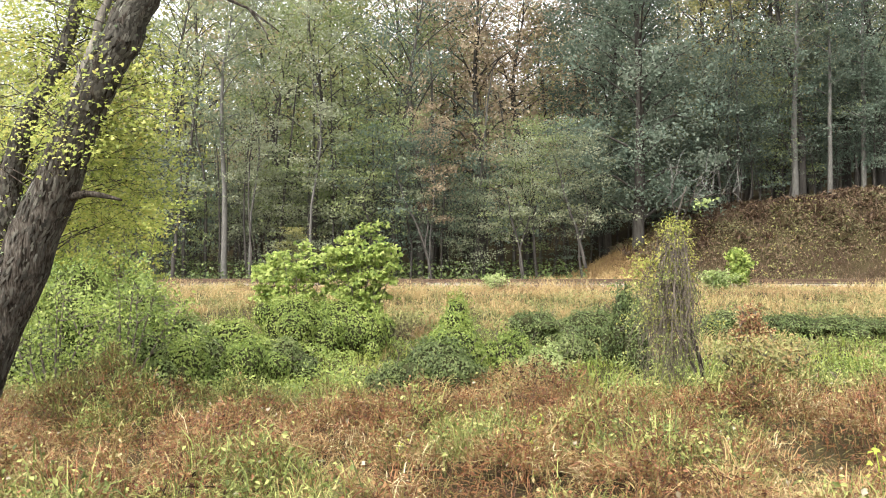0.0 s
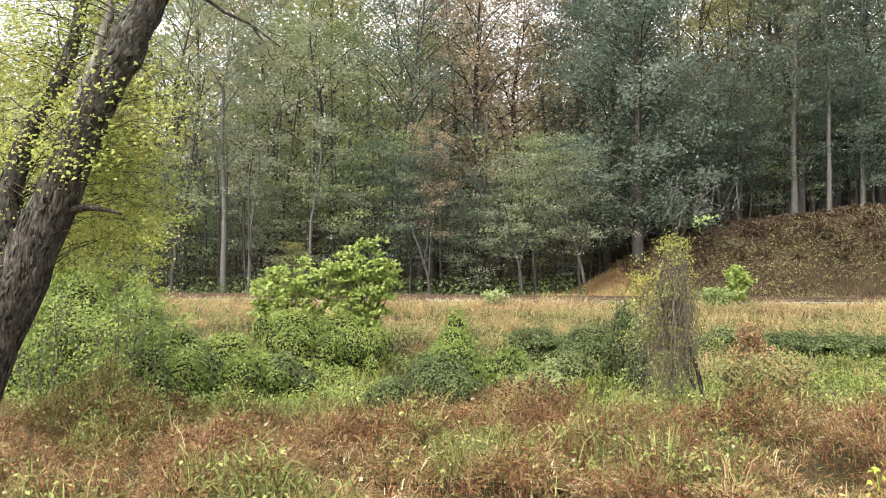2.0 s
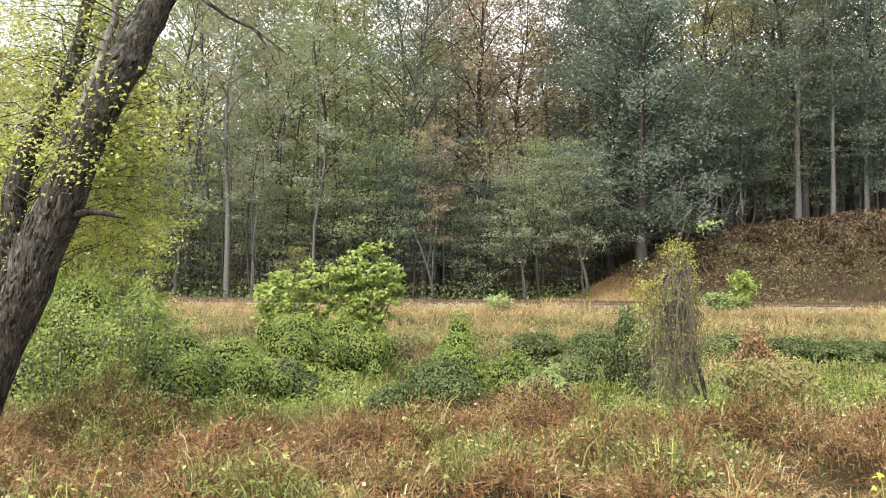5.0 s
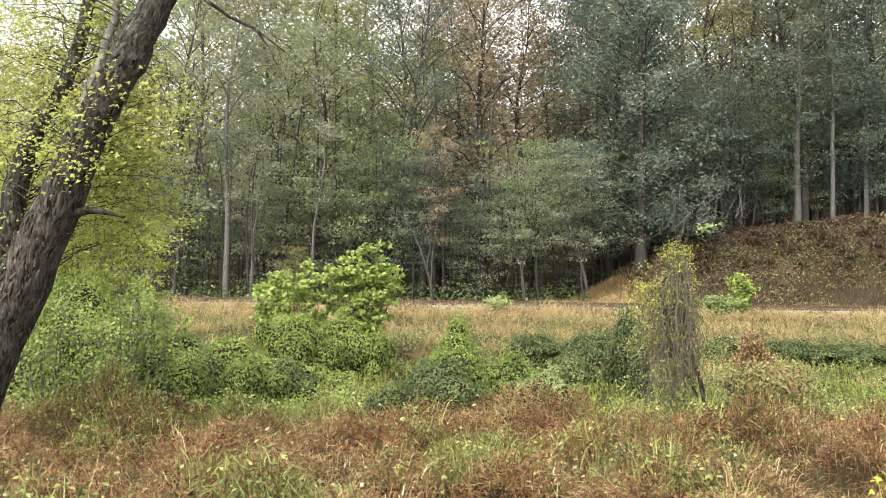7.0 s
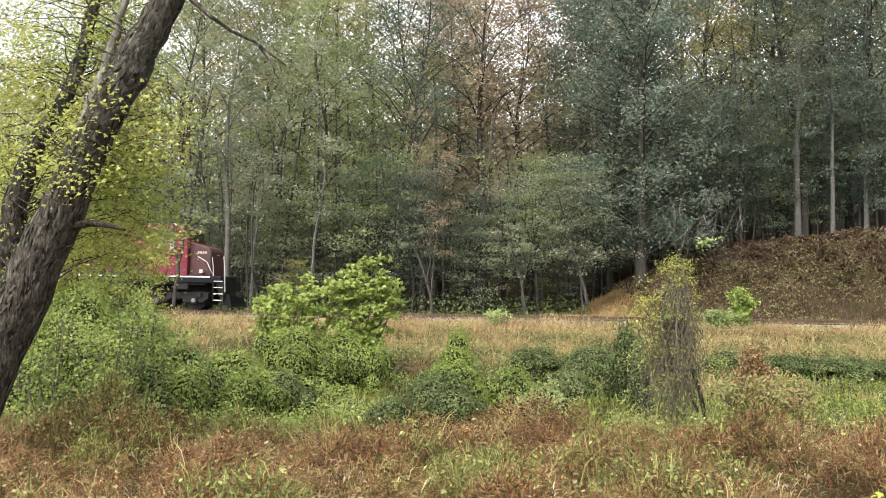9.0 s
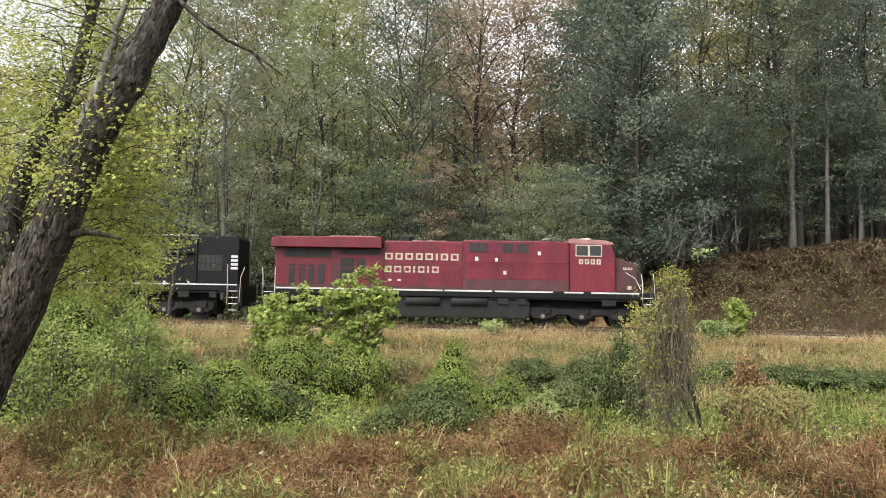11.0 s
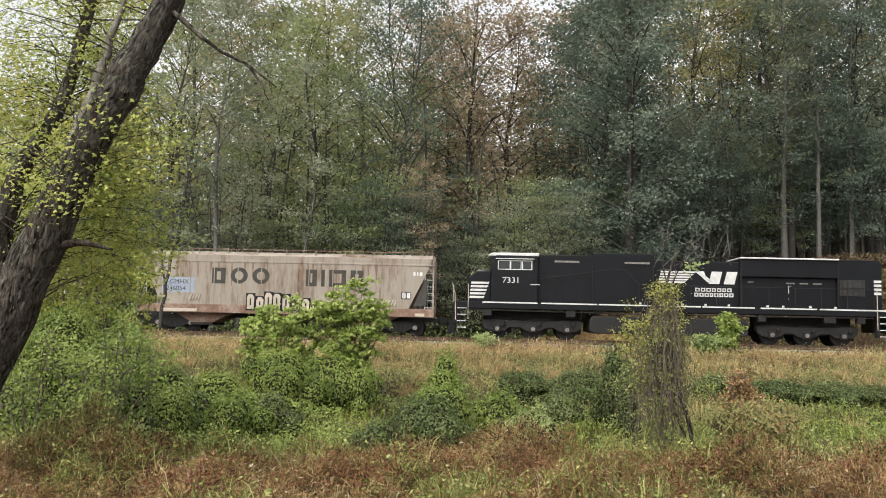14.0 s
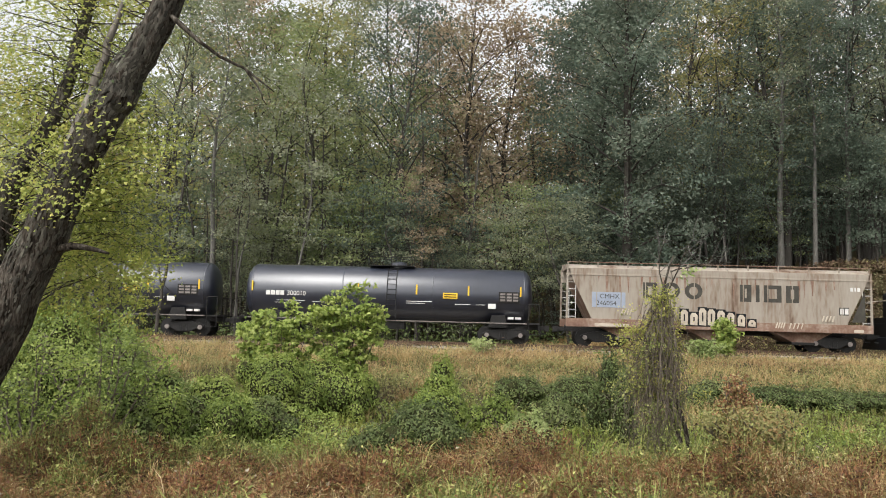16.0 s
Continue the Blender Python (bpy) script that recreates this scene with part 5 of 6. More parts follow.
def car_truck(t, m, c):
    k = Mesh()
    for s in (-1, 1):
        k.prism([(c - 1.12, 0.55), (c - 0.95, 0.38), (c - 0.7, 0.40), (c - 0.35, 0.22), (c + 0.35, 0.22), (c + 0.7, 0.40), (c + 0.95, 0.38), (c + 1.12, 0.55), (c + 0.85, 0.68), (c + 0.4, 0.78), (c - 0.4, 0.78), (c - 0.85, 0.68)], s * 1.0 - 0.08, s * 1.0 + 0.08, 0.02)
    k.box(c - 0.22, c + 0.22, -1.0, 1.0, 0.45, 0.8, 0.03)
    f = k.done("truck", M_UNDER, t, "rusty two-axle cast steel truck", m=m)
    for x in (c - 0.89, c + 0.89):
        for s in (-1, 1):
            Mesh().cyl((x, s * 1.06, 0.46), (x, s * 1.16, 0.46), 0.12, 12).done("axle_cap", M_STEEL, f)
        wheelset(x, 0.46, f)
    for dx in (-0.2, 0, 0.2):
        for s in (-1, 1):
            Mesh().cyl((c + dx, s * 1.03, 0.28), (c + dx, s * 1.03, 0.58), 0.075, 10).done("spring", M_UNDER, f)


def coupler(t, m, u, way):
    Mesh().box(min(u, u + way * 0.55), max(u, u + way * 0.55), -0.09, 0.09, 0.76, 0.98, 0.02).box(u + way * 0.5 - 0.14, u + way * 0.5 + 0.14, -0.17, 0.17, 0.70, 1.04, 0.04).done("coupler", M_UNDER, t, m=m)
    Mesh().pipe([(u, -0.35, 0.85), (u + way * 0.2, -0.36, 0.55), (u + way * 0.45, -0.3, 0.6)], 0.03, 6).done("air_hose", M_UNDER, t, m=m)


def rail_posts(t, m, us, z0, z1, y, mat):
    for u in us:
        Mesh().cyl((u, y, z0), (u, y, z1), 0.018, 6).done("stanchion", mat, t, m=m)


def steps(t, m, u0, u1, y, mat, low=0.5, top=1.85):
    """A stairwell at a platform's corner: two cheeks and treads."""
    w = u1 - u0
    for u in (u0, u1):
        Mesh().box(u - 0.025, u + 0.025, y - 0.06, y + 0.45, low, top, 0.008).done("step_cheek", M_UNDER, t, m=m)
    for k in range(4):
        z = low + 0.06 + k * (top - low) / 4
        Mesh().box(u0 + 0.03, u1 - 0.03, y - 0.05, y + 0.28, z - 0.02, z + 0.02).done("step", mat, t, m=m)


def letter_bars(t, m, widths, u0, u1, z0, z1, y, mat, gap=0.22, hollow=0.0):
    """A painted word as plain blocks, one for each sign; hollow blocks are frames with strokes of that share of the height."""
    n = len(widths)
    one = (u1 - u0) / (sum(widths) + gap * (n - 1))
    u = u0
    for w in widths:
        e, k = u + w * one, hollow * (z1 - z0)
        if hollow and w * one > 2.6 * k:
            b = Mesh()
            for q in ((u, u + 1.25 * k, z0, z1), (e - 1.25 * k, e, z0, z1), (u + 1.25 * k, e - 1.25 * k, z1 - k, z1), (u + 1.25 * k, e - 1.25 * k, z0, z0 + k)):
                b.box(q[0], q[1], y - 0.006, y + 0.002, q[2], q[3])
            b.done("lettering_block", mat, t, m=m)
        else:
            Mesh().box(u, min(e, u + 1.4 * k) if hollow else e, y - 0.006, y + 0.002, z0, z1).done("lettering_bar", mat, t, m=m)
        u += (w + gap) * one


def red_locomotive():
    t, m = vehicle("locomotive", "dirty red diesel road locomotive with cream lettering", "locomotive", 23.4)
    S = -1.5
    Mesh().box(13.2, 33.5, S, -S, 1.48, 1.84, 0.02).done("frame", M_BLACK, t, m=m)
    for a, b in ((13.7, 16.8), (16.95, 19.9), (20.0, 22.6), (22.7, 25.2), (25.35, 28.4), (29.0, 30.0), (30.4, 32.9)):
        Mesh().box(a, b, S - 0.012, S + 0.01, 1.76, 1.84).done("sill_stripe", M_WHITE, t, m=m)
    # long hood in its three heights
    Mesh().box(13.5, 19.4, -0.98, 0.98, 1.84, 4.02, 0.03).done("rear_hood", M_RED, t, m=m)
    Mesh().prism([(13.35, 4.0), (19.3, 4.0), (19.3, 4.6), (13.55, 4.56), (13.35, 4.4)], -1.46, 1.46, 0.03).done("radiator_housing", M_RED, t, m=m)
    Mesh().box(14.0, 16.5, -1.02, -0.97, 3.48, 3.95).done("radiator_grille", M_GRILLE, t, m=m)
    Mesh().box(17.0, 19.2, -1.02, -0.97, 3.66, 3.95).done("radiator_grille", M_GRILLE, t, m=m)
    Mesh().box(16.4, 18.9, -0.9, 0.9, 4.6, 4.68, 0.02).done("radiator_cap", M_REDROOF, t, m=m)
    Mesh().box(19.4, 23.65, -0.98, 0.98, 1.84, 4.44, 0.05).done("engine_hood", M_RED, t, m=m)
    Mesh().box(20.2, 20.7, -0.4, 0.4, 4.44, 4.72, 0.03).done("exhaust_stack", M_UNDER, t, m=m)
    Mesh().box(23.65, 29.3, -1.3, 1.3, 1.84, 4.5, 0.05).done("equipment_cabinet", M_RED, t, m=m)
    Mesh().box(23.7, 29.25, -1.335, -1.30, 1.86, 2.42).done("dirty_panel", M_REDDIRT, t, "grimy red lower panel", m=m)
    # doors and grilles on the near side
    for u in (14.25, 14.8, 15.3, 15.85, 16.6):
        Mesh().box(u, u + 0.36, -1.005, -0.975, 2.05, 3.1, 0.006).done("louvre_door", M_GRILLE if u < 16 else M_REDDIRT, t, m=m)
    Mesh().box(17.05, 17.8, -1.01, -0.97, 2.3, 3.46, 0.006).done("screen_door", M_GRILLE, t, m=m)
    Mesh().box(17.95, 18.4, -1.01, -0.97, 2.98, 3.42, 0.006).done("screen", M_GRILLE, t, m=m)
    for k in range(9):
        u = 19.55 + k * 0.46
        Mesh().box(u, u + 0.43, -0.992, -0.975, 1.95, 3.05, 0.004).done("hood_door", M_RED, t, m=m)
    for k in range(5):
        u = 23.8 + k * 0.86
        Mesh().box(u, u + 0.8, -1.316, -1.295, 2.45, 3.3, 0.006).done("cabinet_door", M_RED, t, m=m)
    for a, b, z0, z1 in ((23.95, 24.95, 3.88, 4.36), (25.7, 26.3, 3.86, 4.36), (26.5, 27.1, 3.86, 4.36)):
        g = Mesh().box(a, b, -1.325, -1.29, z0, z1).done("vent", M_GRILLE, t, m=m)
        for k in range(4):
            u = a + (k + 0.5) * (b - a) / 4
            Mesh().box(u - 0.012, u + 0.012, -1.335, -1.32, z0, z1).done("vent_slat", M_REDDIRT, g)
    for u, z in ((24.3, 3.42), (25.35, 3.38), (27.6, 3.75), (25.8, 2.7)):
        Mesh().box(u, u + 0.16, -1.325, -1.30, z, z + 0.2).done("notice", M_WHITE, t, m=m)
    for k in range(10):
        u = 19.5 + k * 0.46
        Mesh().box(u - 0.012, u + 0.012, -0.996, -0.975, 1.9, 3.3).done("door_seam", M_REDDIRT, t, m=m)
    for u in (19.42, 21.5, 23.6):
        Mesh().box(u - 0.02, u + 0.02, -1.0, -0.97, 1.86, 4.4).done("panel_seam", M_REDDIRT, t, m=m)
    for u in (23.75, 25.5, 27.35, 29.2):
        Mesh().box(u - 0.016, u + 0.016, -1.335, -1.29, 2.4, 4.45).done("panel_seam", M_REDDIRT, t, m=m)
    for a, b in ((13.6, 16.4), (16.4, 19.3), (19.5, 23.6)):
        Mesh().box(a, b, -1.0, -0.972, 1.86, 2.02).done("dirty_skirt", M_REDDIRT, t, "grimy lower edge", m=m)
    for u in (20.0, 20.9, 21.8, 22.7):
        Mesh().box(u, u + 0.5, -1.0, -0.97, 3.15, 3.19).done("hinge_strip", M_REDDIRT, t, m=m)
    for k in range(5):
        Mesh().box(17.15 + k * 0.13, 17.2 + k * 0.13, -1.02, -1.0, 2.35, 3.42).done("screen_bar", M_UNDER, t, m=m)
    for u in (20.9, 21.6, 22.3):
        Mesh().box(u, u + 0.4, -0.5, 0.5, 4.44, 4.52, 0.02).done("roof_hatch", M_REDROOF, t, m=m)
    Mesh().pipe([(27.9, -0.3, 4.52), (27.9, -0.3, 4.66), (28.35, -0.3, 4.7)], 0.05, 8).done("air_horn", M_STEEL, t, m=m)
    for k in range(10):
        u = 13.9 + k * 0.52
        Mesh().box(u - 0.01, u + 0.01, -1.475, -1.455, 4.05, 4.52).done("housing_seam", M_REDDIRT, t, m=m)
    # piping and boxes under the walkway
    Mesh().pipe([(13.9, -1.42, 1.4), (19.0, -1.42, 1.38), (27.4, -1.42, 1.44), (32.6, -1.42, 1.4)], 0.03).done("air_pipe", M_UNDER, t, m=m)
    for u, w in ((14.3, 0.5), (18.2, 0.4), (25.5, 0.6), (26.6, 0.4), (31.0, 0.7)):
        Mesh().box(u, u + w, -1.45, -1.1, 1.12, 1.48, 0.02).done("equipment_box", M_UNDER, t, m=m)
    # cab and nose
    Mesh().prism([(29.3, 1.84), (31.65, 1.84), (31.65, 3.75), (31.45, 4.36), (29.3, 4.42)], -1.5, 1.5, 0.04).done("cab", M_RED, t, m=m)
    Mesh().prism([(29.2, 4.40), (31.62, 4.34), (31.5, 4.5), (31.0, 4.60), (29.4, 4.66), (29.2, 4.6)], -1.42, 1.42, 0.03).done("cab_roof", M_REDROOF, t, "faded pinkish cab roof", m=m)
    for a, b in ((29.62, 30.22), (30.32, 30.9)):
        w = Mesh().box(a, b, -1.508, -1.49, 3.76, 4.28).done("cab_window", M_GLASS, t, m=m)
        for q in ((a - 0.05, b + 0.05, 3.71, 3.76), (a - 0.05, b + 0.05, 4.28, 4.33), (a - 0.05, a, 3.76, 4.28), (b, b + 0.05, 3.76, 4.28)):
            Mesh().box(q[0], q[1], -1.525, -1.49, q[2], q[3]).done("window_frame", M_CREAM, w)
    Mesh().box(31.66, 31.70, -1.1, 1.1, 3.85, 4.25, 0.01).done("windshield", M_GLASS, t, m=m @ pose(0, 0, 0))
    letter_bars(t, m, (1, 1, 1, 1), 29.75, 30.9, 3.3, 3.58, -1.503, M_CREAM, 0.35, 0.24)
    Mesh().prism([(31.65, 1.84), (32.85, 1.84), (32.85, 3.2), (32.72, 3.38), (31.65, 3.72)], -1.2, 1.2, 0.06).done("nose", M_REDDIRT, t, m=m)
    letter_bars(t, m, (1, 1, 1, 1), 32.1, 32.6, 3.05, 3.18, -1.203, M_CREAM, 0.35)
    Mesh().box(32.3, 32.5, -1.5, -1.2, 2.0, 2.2).done("step_lamp", M_CREAM, t, m=m)
    Mesh().box(33.4, 33.75, -1.5, 1.5, 0.75, 1.6, 0.03).done("pilot", M_BLACK, t, m=m)
    Mesh().prism([(33.6, 0.3), (34.1, 0.2), (33.95, 0.85), (33.6, 0.9)], -1.4, 1.4, 0.02).done("snow_plow", M_BLACK, t, m=m)
    steps(t, m, 33.1, 33.65, -1.5, M_WHITE)
    steps(t, m, 13.05, 13.6, -1.5, M_WHITE)
    steps(t, m, 33.1, 33.65, 1.1, M_WHITE)
    for pts in ([(33.1, -1.52, 1.0), (33.08, -1.52, 2.3), (33.0, -1.5, 2.85)], [(33.75, -1.52, 1.0), (33.7, -1.52, 2.2), (33.62, -1.5, 2.9)], [(32.2, -1.45, 2.9), (32.7, -1.45, 2.6), (33.0, -1.45, 2.0)],
                [(13.05, -1.52, 0.95), (13.0, -1.52, 2.4), (12.95, -1.5, 2.85)], [(13.65, -1.52, 1.3), (13.65, -1.52, 2.9)]):
        Mesh().pipe(pts, 0.022).done("grab_rail", M_WHITE, t, m=m)
    Mesh().pipe([(13.75, -1.46, 2.9), (23.3, -1.46, 2.88), (23.9, -1.46, 3.35), (29.2, -1.46, 3.35)], 0.018).done("handrail", M_RED, t, m=m)
    rail_posts(t, m, [13.75 + k * 1.36 for k in range(8)], 1.84, 2.89, -1.46, M_RED)
    letter_bars(t, m, (1, 0.95, 1, 0.9, 1, 0.3, 0.95, 1), 19.45, 23.4, 3.42, 3.78, -0.996, M_CREAM, 0.35, 0.22)
    letter_bars(t, m, (0.9, 0.95, 0.9, 0.3, 0.85, 0.3, 0.9), 19.45, 22.35, 2.74, 3.08, -0.996, M_CREAM, 0.35, 0.22)
    for u in (19.65, 20.15):
        Mesh().box(u, u + 0.17, -0.996, -0.985, 2.28, 2.38).done("notice", M_WHITE, t, m=m)
    # below the frame
    Mesh().prism([(19.5, 0.55), (20.0, 0.38), (27.0, 0.38), (27.2, 0.5), (27.2, 1.3), (26.3, 1.4), (19.5, 1.4)], -1.35, 1.35, 0.05).done("fuel_tank", M_UNDER, t, m=m)
    for a, b in ((20.6, 22.5), (23.0, 25.0)):
        Mesh().lathe([(0, 0.1), (0.08, 0.24), (b - a - 0.08, 0.24), (b - a, 0.1)], a, -1.3, 1.22, 16).done("air_reservoir", M_UNDER, t, smooth=True, m=m)
    Mesh().box(18.9, 19.15, -1.3, -1.0, 0.9, 1.75, 0.02).done("sand_pipe", M_STEEL, t, m=m)
    loco_truck(t, m, (14.7, 16.7, 18.6))
    loco_truck(t, m, (27.9, 29.95, 31.95))
    coupler(t, m, 13.2, -1)
    coupler(t, m, 33.6, 1)
    Mesh().box(13.2, 13.5, -1.5, 1.5, 0.75, 1.5, 0.03).done("rear_pilot", M_BLACK, t, m=m)
    Mesh().box(30.0, 30.5, -0.25, 0.25, 4.66, 4.78, 0.03).done("antenna_dome", M_WHITE, t, m=m)


def black_locomotive():
    t, m = vehicle("locomotive", "black diesel road locomotive with white stripes and lettering", "locomotive", 0.5)
    S = -1.5
    Mesh().box(-10.9, 11.9, S, -S, 1.58, 1.92, 0.02).done("frame", M_BLACK, t, m=m)
    for a, b in ((-9.4, -6.5), (-6.3, -3.4), (-3.3, -0.6), (-0.45, 2.0), (2.1, 4.8), (5.1, 8.0), (8.15, 11.6)):
        Mesh().box(a, b, S - 0.012, S + 0.01, 1.87, 1.94).done("sill_stripe", M_WHITE, t, m=m)
    Mesh().box(-6.5, -3.6, -1.2, 1.2, 1.92, 4.5, 0.04).done("electrical_cabinet", M_BLACK, t, m=m)
    Mesh().box(-3.6, -0.35, -1.15, 1.15, 1.92, 4.66, 0.05).done("blower_housing", M_BLACK, t, m=m)
    Mesh().box(-0.35, 4.2, -0.98, 0.98, 1.92, 4.34, 0.05).done("engine_hood", M_BLACK, t, m=m)
    Mesh().prism([(4.15, 3.55), (9.25, 3.55), (9.25, 4.5), (4.15, 4.5)], -1.2, 1.2, 0.04).done("radiator_housing", M_BLACK, t, m=m)
    Mesh().box(4.15, 9.25, -1.32, 1.32, 4.5, 4.58, 0.02).done("radiator_roof", M_WHITE, t, "white-edged radiator roof", m=m)
    Mesh().box(4.2, 9.2, -1.0, 1.0, 1.92, 3.55, 0.02).done("cooling_hood", M_BLACK, t, m=m)
    Mesh().prism([(9.25, 1.92), (11.55, 1.92), (11.55, 4.4), (11.4, 4.56), (9.25, 4.56)], -1.1, 1.1, 0.04).done("rear_hood", M_BLACK, t, m=m)
    g = Mesh().box(9.35, 10.65, -1.13, -1.09, 2.65, 3.5).done("air_intake_grille", M_GRILLE, t, m=m)
    for k in range(5):
        u = 9.48 + k * 0.26
        Mesh().box(u, u + 0.03, -1.15, -1.12, 2.65, 3.5).done("grille_bar", M_UNDER, g)
    Mesh().box(9.35, 10.65, -1.15, -1.12, 3.05, 3.09).done("grille_bar", M_UNDER, g)
    for k in range(4):
        Mesh().box(11.12, 11.5, -1.112, -1.09, 2.74 + k * 0.21, 2.87 + k * 0.21).done("end_stripe", M_WHITE, t, m=m)
    for u, z, w in ((4.6, 3.35, 0.3), (6.6, 3.32, 0.45), (7.3, 3.32, 0.45), (8.0, 3.32, 0.45), (6.6, 2.5, 0.16), (7.0, 2.5, 0.16)):
        Mesh().box(u, u + w, -1.01, -0.99, z - 0.1, z - 0.03).done("door_label", M_STEEL, t, m=m)
    Mesh().box(6.68, 6.86, -1.01, -0.99, 2.72, 3.12).done("notice", M_WHITE, t, m=m)
    for k in range(10):
        u = -0.25 + k * 0.44
        Mesh().box(u, u + 0.41, -0.992, -0.975, 2.0, 3.0, 0.004).done("hood_door", M_BLACK, t, m=m)
    for k in range(8):
        u = 4.35 + k * 0.6
        Mesh().box(u, u + 0.56, -1.012, -0.995, 2.0, 3.1, 0.004).done("hood_door", M_BLACK, t, m=m)
    for k in range(4):
        u = -6.35 + k * 0.68
        Mesh().box(u, u + 0.62, -1.212, -1.195, 2.05, 3.4, 0.006).done("cabinet_door", M_BLACK, t, m=m)
    for u in (-5.6, -1.9):
        Mesh().box(u, u + 1.3, -1.21, -1.14, 4.1, 4.2).done("roof_label", M_STEEL, t, m=m)
    for u in (-1.2, 0.0, 1.0, 2.2, 3.4, 5.4, 6.2, 7.6, 8.9):
        Mesh().box(u, u + 0.12, S - 0.008, S + 0.01, 1.96, 2.06).done("sill_label", M_WHITE, t, m=m)
    for k in range(9):
        u = 0.05 + k * 0.44
        Mesh().box(u - 0.01, u + 0.01, -0.998, -0.975, 1.95, 3.05).done("door_seam", M_UNDER, t, m=m)
    for u in (-3.6, -0.4, 4.2, 9.25):
        Mesh().box(u - 0.02, u + 0.02, -1.21, -0.97, 1.94, 4.3).done("panel_seam", M_UNDER, t, m=m)
    Mesh().pipe([(-10.0, -1.42, 1.5), (-4.0, -1.42, 1.46), (4.8, -1.42, 1.46), (11.0, -1.42, 1.5)], 0.03).done("air_pipe", M_UNDER, t, m=m)
    for u, w in ((-9.4, 0.5), (-5.0, 0.5), (5.0, 0.4), (8.4, 0.6), (10.1, 0.4)):
        Mesh().box(u, u + w, -1.45, -1.1, 1.2, 1.58, 0.02).done("equipment_box", M_UNDER, t, m=m)
    # cab, its window band and nose
    Mesh().prism([(-8.95, 1.92), (-6.5, 1.92), (-6.5, 4.4), (-8.75, 4.4), (-8.95, 3.7)], -1.5, 1.5, 0.04).done("cab", M_BLACK, t, m=m)
    Mesh().prism([(-9.1, 4.36), (-6.45, 4.38), (-6.45, 4.56), (-8.9, 4.54), (-9.1, 4.44)], -1.45, 1.45, 0.03).done("cab_roof", M_WHITE, t, "weathered pale cab roof edge", m=m)
    for a, b in ((-8.58, -8.0), (-7.92, -7.42), (-7.3, -6.85)):
        w = Mesh().box(a, b, -1.508, -1.49, 3.68, 4.1).done("cab_window", M_GLASS, t, m=m)
        for q in ((a - 0.04, b + 0.04, 3.64, 3.68), (a - 0.04, b + 0.04, 4.1, 4.14), (a - 0.04, a, 3.68, 4.1), (b, b + 0.04, 3.68, 4.1)):
            Mesh().box(q[0], q[1], -1.525, -1.49, q[2], q[3]).done("window_frame", M_WHITE, w)
    Mesh().box(-8.75, -6.7, -1.62, -1.5, 4.2, 4.24).done("sun_awning", M_WHITE, t, m=m)
    text_mesh("number", "7331", 0.42, M_WHITE, t, m @ pose(-8.38, -1.502, 2.95, 90, 0, 0), 1.12)
    Mesh().box(-6.9, -6.4, -1.505, -1.49, 2.86, 2.9).done("cab_label", M_WHITE, t, m=m)
    Mesh().prism([(-10.2, 1.92), (-8.95, 1.92), (-8.95, 3.62), (-9.75, 3.55), (-10.2, 3.2)], -1.15, 1.15, 0.06).done("nose", M_BLACK, t, m=m)
    for k in range(5):
        Mesh().prism([(-10.1 + 0.02 * k, 2.12 + k * 0.19), (-9.1 - 0.06 * (4 - k), 2.12 + k * 0.19), (-9.04 - 0.06 * (4 - k), 2.23 + k * 0.19), (-10.08 + 0.02 * k, 2.23 + k * 0.19)], -1.158, -1.14).done("nose_stripe", M_WHITE, t, m=m)
    Mesh().box(-9.7, -9.3, -0.5, 0.5, 3.58, 3.66, 0.02).done("nose_light_housing", M_STEEL, t, m=m)
    # flying stripes and badge on the hood, as plain shapes
    for k in range(5):
        z = 3.16 + k * 0.135
        e = 1.25 + k * 0.14
        Mesh().prism([(-0.1 + 0.03 * k, z), (e, z), (e + 0.12, z + 0.085), (-0.08 + 0.03 * k, z + 0.085)], -1.0, -0.978).done("flying_stripe", M_WHITE, t, m=m)
    Mesh().prism([(1.85, 3.78), (2.2, 3.5), (2.5, 3.22), (2.75, 3.3), (2.4, 3.55), (2.3, 3.8)], -1.0, -0.978).done("badge", M_WHITE, t, m=m)
    for u in (2.55, 3.35):
        Mesh().prism([(u, 3.14), (u + 0.55, 3.14), (u + 0.72, 3.8), (u + 0.17, 3.8)], -1.0, -0.978).done("badge", M_WHITE, t, m=m)
    letter_bars(t, m, (1, 1, 1, 0.85, 1, 0.8, 1), 1.85, 3.75, 2.73, 2.92, -0.996, M_WHITE, 0.25, 0.24)
    letter_bars(t, m, (1, 1, 1, 0.85, 1, 0.9, 1, 1), 1.8, 3.85, 2.46, 2.66, -0.996, M_WHITE, 0.25, 0.24)
    Mesh().box(-10.95, -10.6, -1.5, 1.5, 0.75, 1.6, 0.03).done("pilot", M_BLACK, t, m=m)
    Mesh().box(11.55, 11.9, -1.5, 1.5, 0.75, 1.6, 0.03).done("rear_pilot", M_BLACK, t, m=m)
    Mesh().prism([(-10.8, 0.3), (-11.25, 0.2), (-11.1, 0.85), (-10.8, 0.9)], -1.4, 1.4, 0.02).done("snow_plow", M_BLACK, t, m=m)
    steps(t, m, -10.75, -10.2, -1.5, M_WHITE)
    steps(t, m, 11.15, 11.7, -1.5, M_WHITE)
